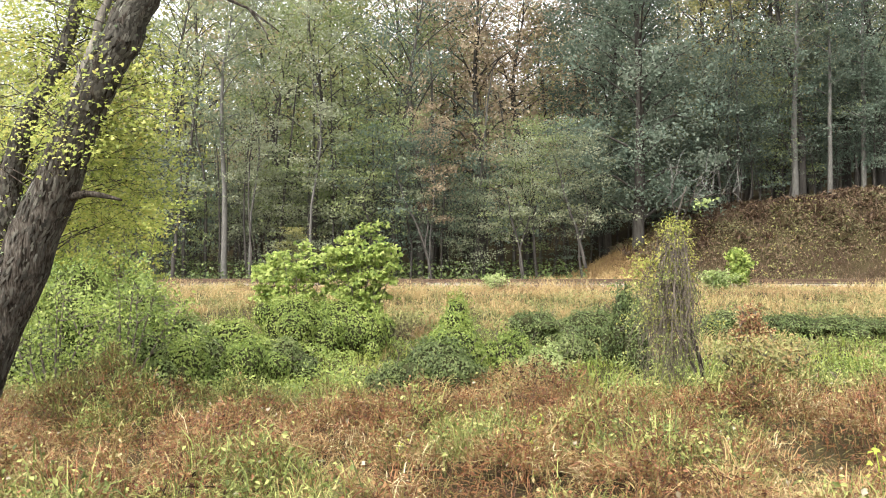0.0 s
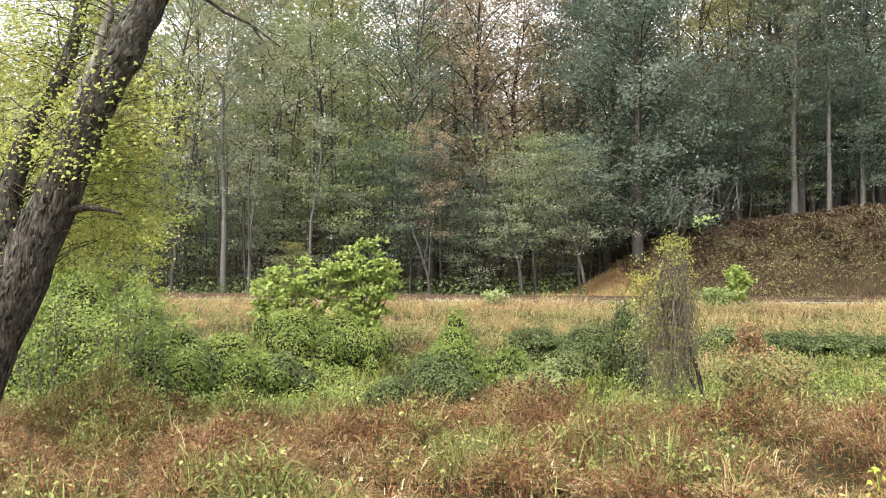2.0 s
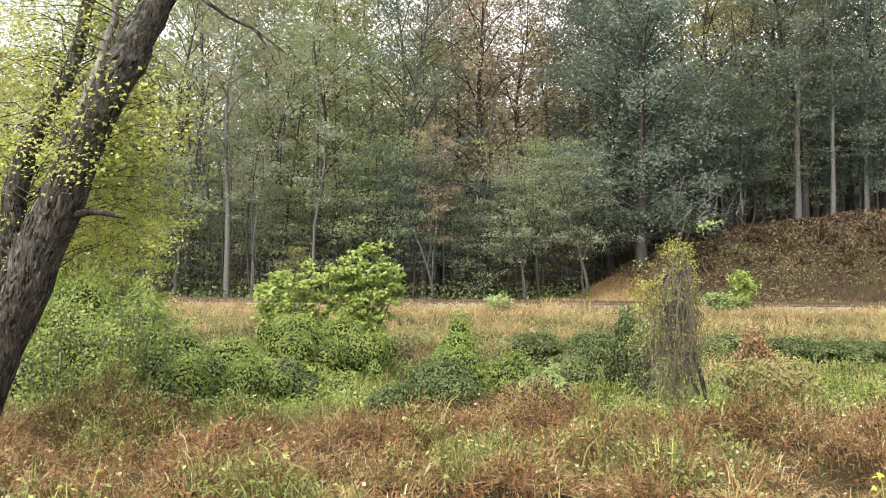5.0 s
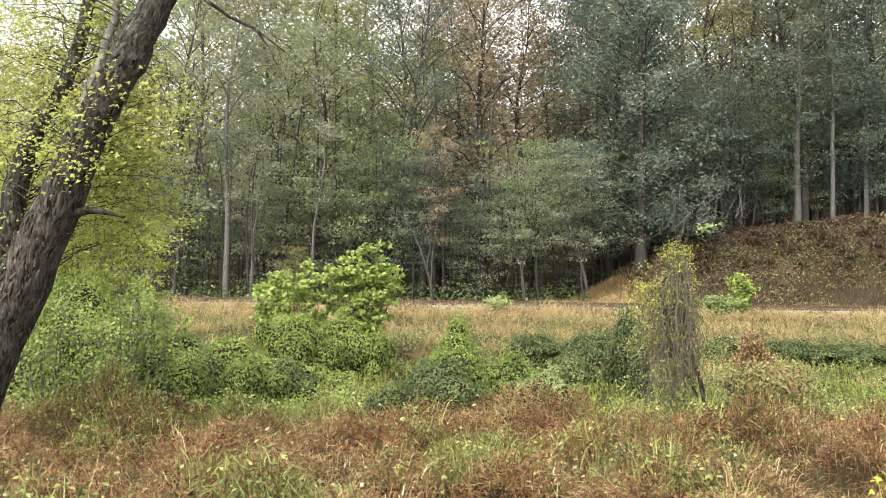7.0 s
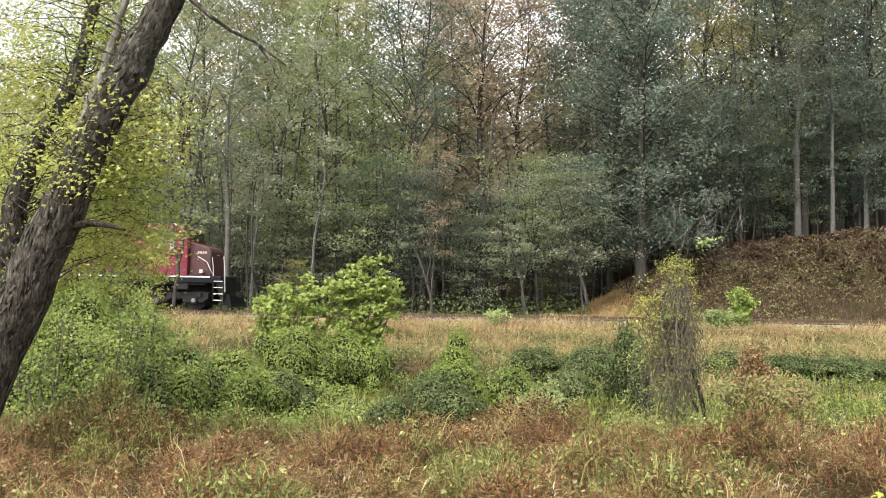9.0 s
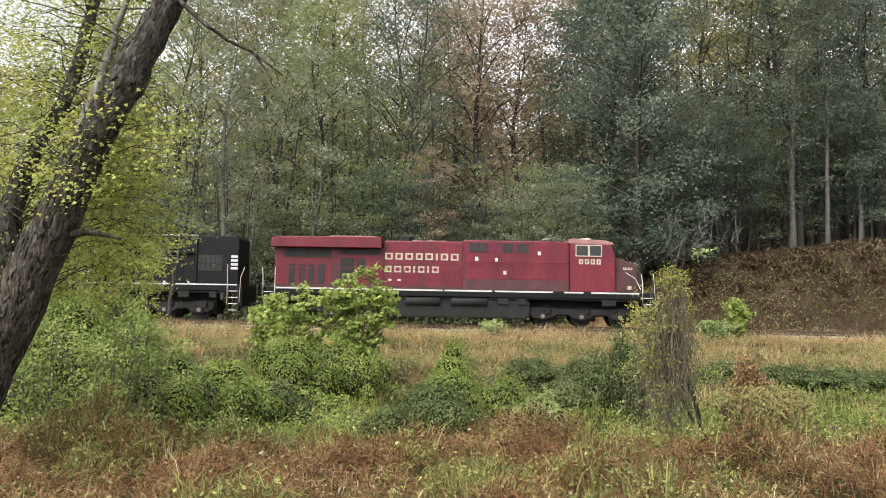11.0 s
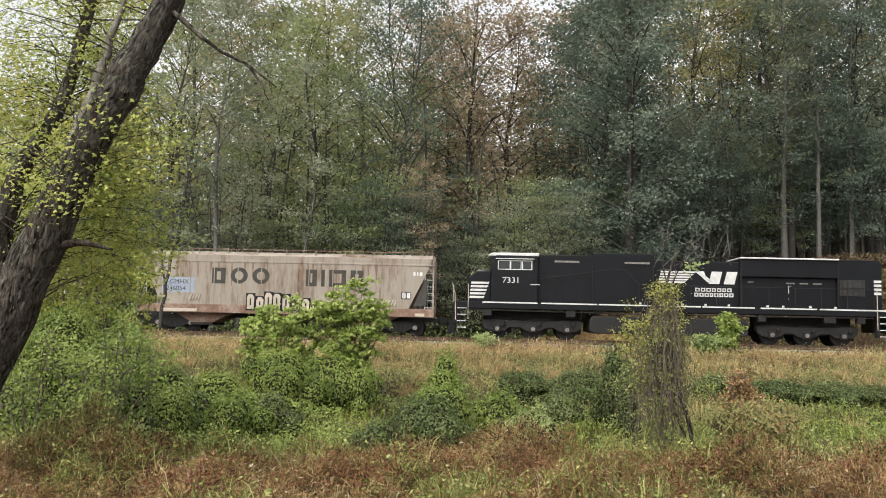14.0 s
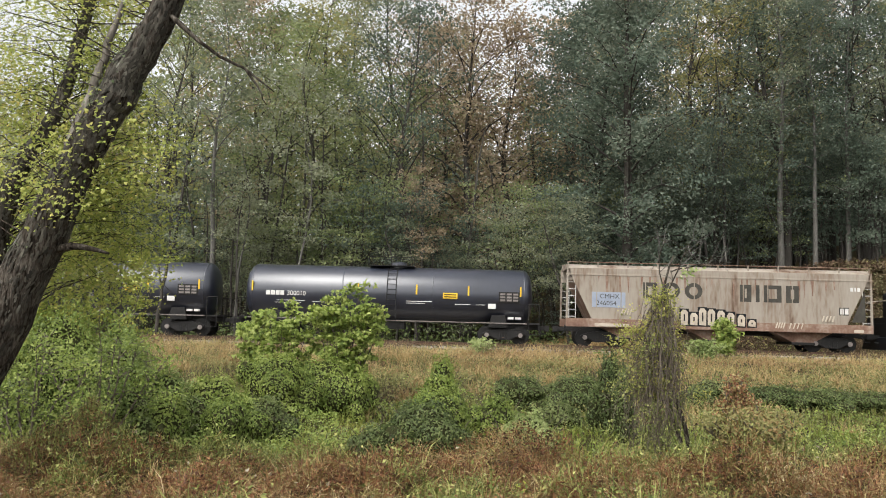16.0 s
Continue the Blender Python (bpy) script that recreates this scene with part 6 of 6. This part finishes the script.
    for pts in ([(-10.8, -1.52, 0.95), (-10.85, -1.52, 2.3), (-11.0, -1.5, 2.85)], [(-10.15, -1.52, 1.0), (-10.15, -1.52, 2.85)], [(11.1, -1.52, 0.9), (11.08, -1.52, 3.0)], [(11.75, -1.52, 0.95), (11.8, -1.52, 2.3), (12.0, -1.5, 2.85)], [(-10.95, -1.2, 1.9), (-10.95, -1.2, 2.8), (-10.95, 1.2, 2.8)]):
        Mesh().pipe(pts, 0.022).done("grab_rail", M_CREAM, t, m=m)
    Mesh().pipe([(-6.4, -1.46, 3.2), (-2.5, -1.46, 3.8), (-1.9, -1.46, 3.75), (-1.2, -1.46, 3.0), (11.0, -1.46, 2.98)], 0.016).done("handrail", M_UNDER, t, m=m)
    rail_posts(t, m, [-1.2 + k * 1.35 for k in range(10)], 1.92, 2.98, -1.46, M_UNDER)
    Mesh().prism([(-3.75, 0.5), (-3.4, 0.38), (4.3, 0.38), (4.5, 0.5), (4.5, 1.1), (4.3, 1.3), (-3.6, 1.3), (-3.75, 1.1)], -1.4, 1.4, 0.06).done("fuel_tank", M_UNDER, t, m=m)
    Mesh().lathe([(0, 0.1), (0.08, 0.2), (2.3, 0.2), (2.4, 0.1)], -1.0, -1.2, 1.44, 14).done("air_reservoir", M_UNDER, t, smooth=True, m=m)
    loco_truck(t, m, (-8.6, -6.7, -4.9))
    loco_truck(t, m, (5.8, 7.6, 9.5))
    coupler(t, m, -10.9, -1)
    coupler(t, m, 11.8, 1)


def hopper_car():
    t, m = vehicle("covered_hopper", "rusty grey covered hopper car with graffiti", "freight car", -19.9)
    A, B, W = -27.85, -11.95, 1.5
    # side sheets between the slope-sheet ends
    for s in (-1, 1):
        Mesh().prism([(A + 0.35, 3.5), (A + 1.35, 1.45), (B - 1.35, 1.45), (B - 0.35, 3.5), (B - 0.15, 4.1), (A + 0.15, 4.1)], s * W - 0.05, s * W + 0.05).done("side_sheet", M_CORRUGATED, t, m=m)
        Mesh().box(A, B, s * W - 0.09, s * W + 0.09, 1.02, 1.46, 0.01).done("side_sill", M_HOPPERSILL, t, m=m)
        for k in range(11):
            u = A + 1.6 + k * (B - A - 3.2) / 10
            Mesh().box(u - 0.022, u + 0.022, s * W - 0.075 if s < 0 else W + 0.04, s * W - 0.04 if s < 0 else W + 0.075, 1.46, 3.78).done("side_seam", M_CORRUGATED, t, m=m)
        Mesh().box(A, B, s * W - 0.07, s * W + 0.07, 3.72, 3.80, 0.01).done("side_rib", M_CORRUGATED, t, m=m)
    Mesh().prism([(-W - 0.03, 4.08), (W + 0.03, 4.08), (W - 0.25, 4.3), (0, 4.38), (-W + 0.25, 4.3)], -B + 0.1, -A - 0.1).done("roof", M_CORRUGATED, t, m=m @ pose(0, 0, 0, 0, 0, 90))
    for u, w in ((A + 0.35, 1.0), (B - 0.35, -1.0)):
        Mesh().prism([(u, 3.5), (u + w, 1.46), (u + w + 0.08 * np.sign(w), 1.46), (u + 0.1 * np.sign(w), 3.5)], -W + 0.06, W - 0.06).done("slope_sheet", M_HOPPERSILL, t, m=m)
        e = A if w > 0 else B
        for s in (-1, 1):
            Mesh().prism([(e, 1.3), (e + 0.09 * np.sign(w), 1.3), (e + 0.12 * np.sign(w), 4.15), (e + 0.03 * np.sign(w), 4.15)], s * W - 0.06, s * W + 0.06).done("corner_post", M_CORRUGATED, t, m=m)
            Mesh().prism([(e + 0.1 * np.sign(w), 4.12), (e + 0.8 * np.sign(w), 4.12), (e + 0.32 * np.sign(w), 3.45), (e + 0.1 * np.sign(w), 3.45)], s * (W - 0.1) - 0.03, s * (W - 0.1) + 0.03).done("gusset", M_CORRUGATED, t, m=m)
            Mesh().cyl((e + 0.5 * np.sign(w), s * W, 1.4), (e + 0.5 * np.sign(w), s * W, 3.2), 0.02, 6).done("ladder_rail", M_WHITE, t, m=m)
            for k in range(6):
                Mesh().cyl((e + 0.08 * np.sign(w), s * (W + 0.03), 1.55 + k * 0.36), (e + 0.5 * np.sign(w), s * (W + 0.03), 1.55 + k * 0.36), 0.014, 6).done("ladder_rung", M_WHITE, t, m=m)
    # running board on the roof
    for y in (-1.42, 1.42):
        Mesh().pipe([(A + 0.05, y, 4.42), (B - 0.05, y, 4.42)], 0.022).done("roof_rail", M_HOPPERSILL, t, m=m)
        for k in range(11):
            u = A + 0.1 + k * (B - A - 0.2) / 10
            Mesh().box(u - 0.03, u + 0.03, y - 0.03, y + 0.03, 4.1, 4.43).done("roof_bracket", M_CORRUGATED, t, m=m)
    for c in (-24.4, -19.9, -15.4):
        Mesh().prism([(c - 1.7, 1.1), (c + 1.7, 1.1), (c + 0.55, 0.5), (c - 0.55, 0.5)], -1.1, 1.1).done("hopper_bay", M_HOPPERSILL, t, m=m)
        Mesh().box(c - 0.6, c + 0.6, -1.2, 1.2, 0.36, 0.5, 0.02).done("outlet_gate", M_UNDER, t, m=m)
    for k in range(26):
        u = A + 1.7 + (k * 0.618 % 1) * (B - A - 3.4)
        w, l = 0.03 + 0.05 * (k * 0.37 % 1), 0.3 + 1.0 * (k * 0.53 % 1)
        Mesh().prism([(u - w, 3.7), (u + w, 3.7), (u + 0.3 * w, 3.7 - l), (u - 0.2 * w, 3.7 - l)], -1.556, -1.546).done("rust_run", M_HOPPERSILL, t, m=m)
    # reporting panel
    p = Mesh().box(-26.5, -24.75, -1.562, -1.54, 2.06, 2.86).done("reporting_panel", M_SIGN, t, "pale blue panel with dark lettering", m=m)
    text_mesh("marks", "CMHX", 0.34, M_DARKLETTER, p, pose(-26.1, -1.564, 2.53, 90, 0, 0), 1.05)
    text_mesh("number", "246054", 0.34, M_DARKLETTER, p, pose(-26.28, -1.564, 2.17, 90, 0, 0), 1.05)

    def ring(u, z, a, b):
        n = 20
        b0 = Mesh()
        for k in range(n):
            p0, p1 = k * math.tau / n, (k + 1) * math.tau / n
            b0.prism([(u + a * math.cos(p0), z + b * math.sin(p0)), (u + a * math.cos(p1), z + b * math.sin(p1)), (u + 0.5 * a * math.cos(p1), z + 0.55 * b * math.sin(p1)), (u + 0.5 * a * math.cos(p0), z + 0.55 * b * math.sin(p0))], -1.558, -1.545)
        return b0

    # the faded name as plain shapes in its colour
    letter_bars(t, m, (1,), -23.83, -23.1, 2.58, 3.42, -1.552, M_DARKLETTER, 0.2, 0.24)
    for u in (-22.37, -21.2):
        ring(u, 3.02, 0.46, 0.43).done("lettering_ring", M_DARKLETTER, t, m=m)
    letter_bars(t, m, (0.62, 0.2, 0.95, 0.7), -18.8, -15.75, 2.53, 3.42, -1.552, M_DARKLETTER, 0.24, 0.22)
    # graffiti: white rounded strokes with dark edges
    for k, (u, h) in enumerate(((-21.7, 0.9), (-21.2, 0.75), (-20.75, 1.0), (-20.3, 0.95), (-19.8, 0.9), (-19.3, 0.8), (-18.75, 0.7), (-18.2, 0.45))):
        z = 1.2
        Mesh().box(u - 0.25, u + 0.25, -1.600, -1.56, z - 0.02, z + h, 0.018).done("graffiti_outline", M_BLACK, t, m=m)
        Mesh().prism([(u - 0.18, z + 0.06), (u + 0.18, z + 0.04), (u + 0.2, z + h - 0.2), (u + 0.08, z + h - 0.06), (u - 0.1, z + h - 0.06), (u - 0.19, z + h - 0.22)], -1.606, -1.59).done("graffiti_fill", M_CREAM, t, m=m)
        Mesh().box(u - 0.03, u + 0.04, -1.612, -1.6, z + 0.25, z + h - 0.28).done("graffiti_stroke", M_BLACK, t, m=m)
    for u, w, z in ((-17.0, 0.5, 1.2), (-16.3, 0.8, 1.18), (-25.0, 0.6, 1.7), (-14.6, 0.7, 1.6)):
        for k in range(4):
            Mesh().prism([(u + k * w / 4, z), (u + k * w / 4 + 0.06, z), (u + k * w / 4 + 0.16, z + 0.3), (u + k * w / 4 + 0.1, z + 0.3)], -1.602, -1.54).done("graffiti_scrawl", M_CREAM, t, m=m)
    g = Mesh().box(-13.7, -13.2, -1.565, -1.54, 1.95, 2.35).done("inspection_stencil", M_DARKLETTER, t, m=m)
    for k in range(2):
        Mesh().box(-13.64 + k * 0.24, -13.46 + k * 0.24, -1.572, -1.56, 2.0, 2.3).done("stencil_field", M_WHITE, g)
    Mesh().prism([(-13.05, 1.6), (-12.35, 1.6), (-12.35, 3.2)], -1.57, -1.53).done("dark_panel", M_DARKLETTER, t, m=m)
    letter_bars(t, m, (0.6, 0.3, 0.6), -13.1, -12.6, 3.2, 3.4, -1.556, M_WHITE, 0.3)
    for a, b in ((A + 0.6, A + 1.1), (A + 1.5, A + 3.3), (B - 1.0, B - 0.5)):
        Mesh().box(a, b, -1.602, -1.58, 1.06, 1.22).done("sill_patch", M_HOPPERSILL if b < A + 1.2 else M_CREAM, t, m=m)
    car_truck(t, m, -25.9)
    car_truck(t, m, -13.85)
    coupler(t, m, A + 0.1, -1)
    coupler(t, m, B - 0.1, 1)
    Mesh().box(A + 0.1, B - 0.1, -0.2, 0.2, 0.78, 1.1, 0.02).done("centre_sill", M_UNDER, t, m=m)


def tank_car(u0, marks):
    t, m = vehicle("tank_car", "glossy black tank car with yellow reflectors", "tank car", u0)
    h, R, zc = 7.75, 1.48, 2.51
    m = Matrix.Identity(4)
    Mesh().lathe([(-h, 0.25), (-h + 0.05, 0.75), (-h + 0.16, 1.15), (-h + 0.32, 1.38), (-h + 0.5, R), (-0.02, R + 0.0), (0.02, R), (h - 0.5, R), (h - 0.32, 1.38), (h - 0.16, 1.15), (h - 0.05, 0.75), (h, 0.25)], 0, 0, zc, 56).done("tank_shell", M_TANK, t, smooth=True, m=m)
    for u in (-h + 0.5, -2.4, 2.4, h - 0.5):
        Mesh().lathe([(-0.03, R + 0.006), (0.03, R + 0.006)], u, 0, zc, 48).done("weld_band", M_TANK, t, smooth=True, m=m)
    Mesh().lathe([(0, 0.45), (0.28, 0.45), (0.34, 0.3)], 0, 0, 0, 20).done("manway", M_TANK, t, m=pose(0.45, 0, zc + R - 0.05, 0, -90, 0))
    p = Mesh().box(-1.1, 1.35, -0.75, 0.75, zc + R + 0.03, zc + R + 0.07).done("top_platform", M_UNDER, t, m=m)
    for a in (-1.1, 0.1, 1.35):
        for y in (-0.75, 0.75):
            Mesh().cyl((a, y, zc + R + 0.05), (a, y, zc + R + 0.5), 0.018, 6).done("railing_post", M_UNDER, p)
    Mesh().pipe([(-1.1, -0.75, zc + R + 0.5), (1.35, -0.75, zc + R + 0.5)], 0.018).done("railing", M_UNDER, p)
    Mesh().pipe([(-1.1, 0.75, zc + R + 0.5), (1.35, 0.75, zc + R + 0.5)], 0.018).done("railing", M_UNDER, p)
    # the ladder bends over the shell
    lad = [(zc + 1.42, -0.55), (zc + 1.1, -1.08), (zc + 0.6, -1.44), (zc, -1.58), (zc - 0.7, -1.56), (1.0, -1.5)]
    for u in (-0.02, 0.46):
        Mesh().pipe([(u, y, z) for z, y in lad], 0.022).done("ladder_rail", M_UNDER, t, m=m)
    for k in range(11):
        z = 1.05 + k * 0.28
        y = np.interp(z, [q[0] for q in lad[::-1]], [q[1] for q in lad[::-1]])
        Mesh().cyl((-0.02, y, z), (0.46, y, z), 0.016, 6).done("ladder_rung", M_UNDER, t, m=m)
    # reflectors and placards stand on the shell's near side
    for u in (-7.2, -1.55, 1.55, 4.3, 7.05):
        Mesh().box(u - 0.04, u + 0.04, -1.505, -1.46, zc - 0.02, zc + 0.5).done("reflector", M_YELLOW, t, m=m)
    pl = Mesh().box(2.95, 3.72, -1.51, -1.45, zc - 0.2, zc + 0.1).done("placard", M_YELLOW, t, "orange warning placard", m=m)
    for k in range(2):
        Mesh().box(3.02, 3.65, -1.516, -1.508, zc - 0.14 + k * 0.12, zc - 0.09 + k * 0.12).done("placard_line", M_BLACK, pl)
    if marks:
        letter_bars(t, m, (1, 1.2, 1, 1), -6.45, -5.5, zc - 0.22, zc + 0.02, -1.488, M_WHITE, 0.2)
        text_mesh("number", "300010", 0.34, M_WHITE, t, pose(-5.35, -1.489, zc - 0.22, 90, 0, 0), 1.0)
    for u, w, z in ((-5.9, 0.8, -0.5), (-5.0, 0.6, -0.5), (-4.0, 0.9, -0.55), (-6.0, 1.4, -0.62), (1.0, 1.4, -0.4), (1.0, 1.0, -0.5), (3.6, 0.8, -0.5), (4.7, 0.5, -0.5)):
        y = -math.sqrt(R * R - z * z) - 0.004
        Mesh().box(u, u + w, y - 0.004, y + 0.05, zc + z, zc + z + 0.06).done("stencil_line", M_WHITE, t, m=m)
    g = Mesh().box(5.9, 7.0, -1.5, -1.45, zc - 0.32, zc + 0.22).done("stencil_panel", M_UNDER, t, m=m)
    for k in range(3):
        for j in range(3):
            Mesh().box(5.98 + k * 0.34, 6.24 + k * 0.34, -1.506, -1.498, zc - 0.27 + j * 0.16, zc - 0.17 + j * 0.16).done("stencil_field", M_STEEL, g)
    Mesh().box(5.35, 5.75, -1.46, -1.38, zc - 0.68, zc - 0.42).done("placard_holder", M_WHITE, t, m=m)
    for u in (6.4, 6.8):
        Mesh().box(u, u + 0.3, -1.36, -1.22, 1.3, 1.42).done("notice", M_WHITE, t, m=m)
    # frame ends, bolsters, sills
    for s in (-1, 1):
        Mesh().box(*sorted((s * 5.2, s * 8.15)), -0.3, 0.3, 0.78, 1.15, 0.02).done("stub_sill", M_UNDER, t, m=m)
        Mesh().prism([(s * 5.9 - 0.5, 0.85), (s * 5.9 + 0.5, 0.85), (s * 5.9 + 0.35, 1.5), (s * 5.9 - 0.35, 1.5)], -1.25, 1.25).done("bolster", M_UNDER, t, m=m)
        Mesh().box(*sorted((s * 7.55, s * 8.1)), -1.45, 1.45, 1.05, 1.12).done("end_platform", M_UNDER, t, m=m)
        for y in (-1.42, 1.42):
            Mesh().pipe([(s * 7.5, y, 0.5), (s * 7.5, y, 2.1), (s * 8.05, y, 2.1), (s * 8.05, y, 0.5)], 0.022).done("end_handrail", M_UNDER, t, m=m)
            Mesh().box(*sorted((s * 7.52, s * 8.03)), y - 0.1, y + 0.1, 0.5, 0.54).done("sill_step", M_UNDER, t, m=m)
        coupler(t, m, s * 8.05, s)
        car_truck(t, m, s * 6.2)
    Mesh().pipe([(-7.4, -1.4, 1.08), (7.4, -1.4, 1.08)], 0.03).done("side_rail", M_STEEL, t, m=m)
    Mesh().box(-0.5, 0.9, -0.5, 0.5, 0.62, 1.0, 0.04).done("bottom_outlet", M_UNDER, t, m=m)


red_locomotive()
black_locomotive()
hopper_car()
tank_car(-37.28, True)
tank_car(-54.4, False)


# ---- what moves ----
SPEED = 11.5


def place(t):
    """How far the train's line has run along the track at t seconds."""
    return 0.56 + SPEED * (t - 13.0)


def motions():
    for ob, u0 in FLEET:
        walk(ob, [(t, TRACK @ pose(place(t) + u0, 0, RAIL_Z)) for t in range(17)])
    for ob, u, r in WHEELS:
        start = 8.0
        rows = [(0.0, pose(u, 0, r))]
        rows += [(start + k / 30, pose(u, 0, r, 0, math.degrees(SPEED * k / 30 / r) % 360, 0)) for k in range(0, 241)]
        walk(ob, rows)


motions()
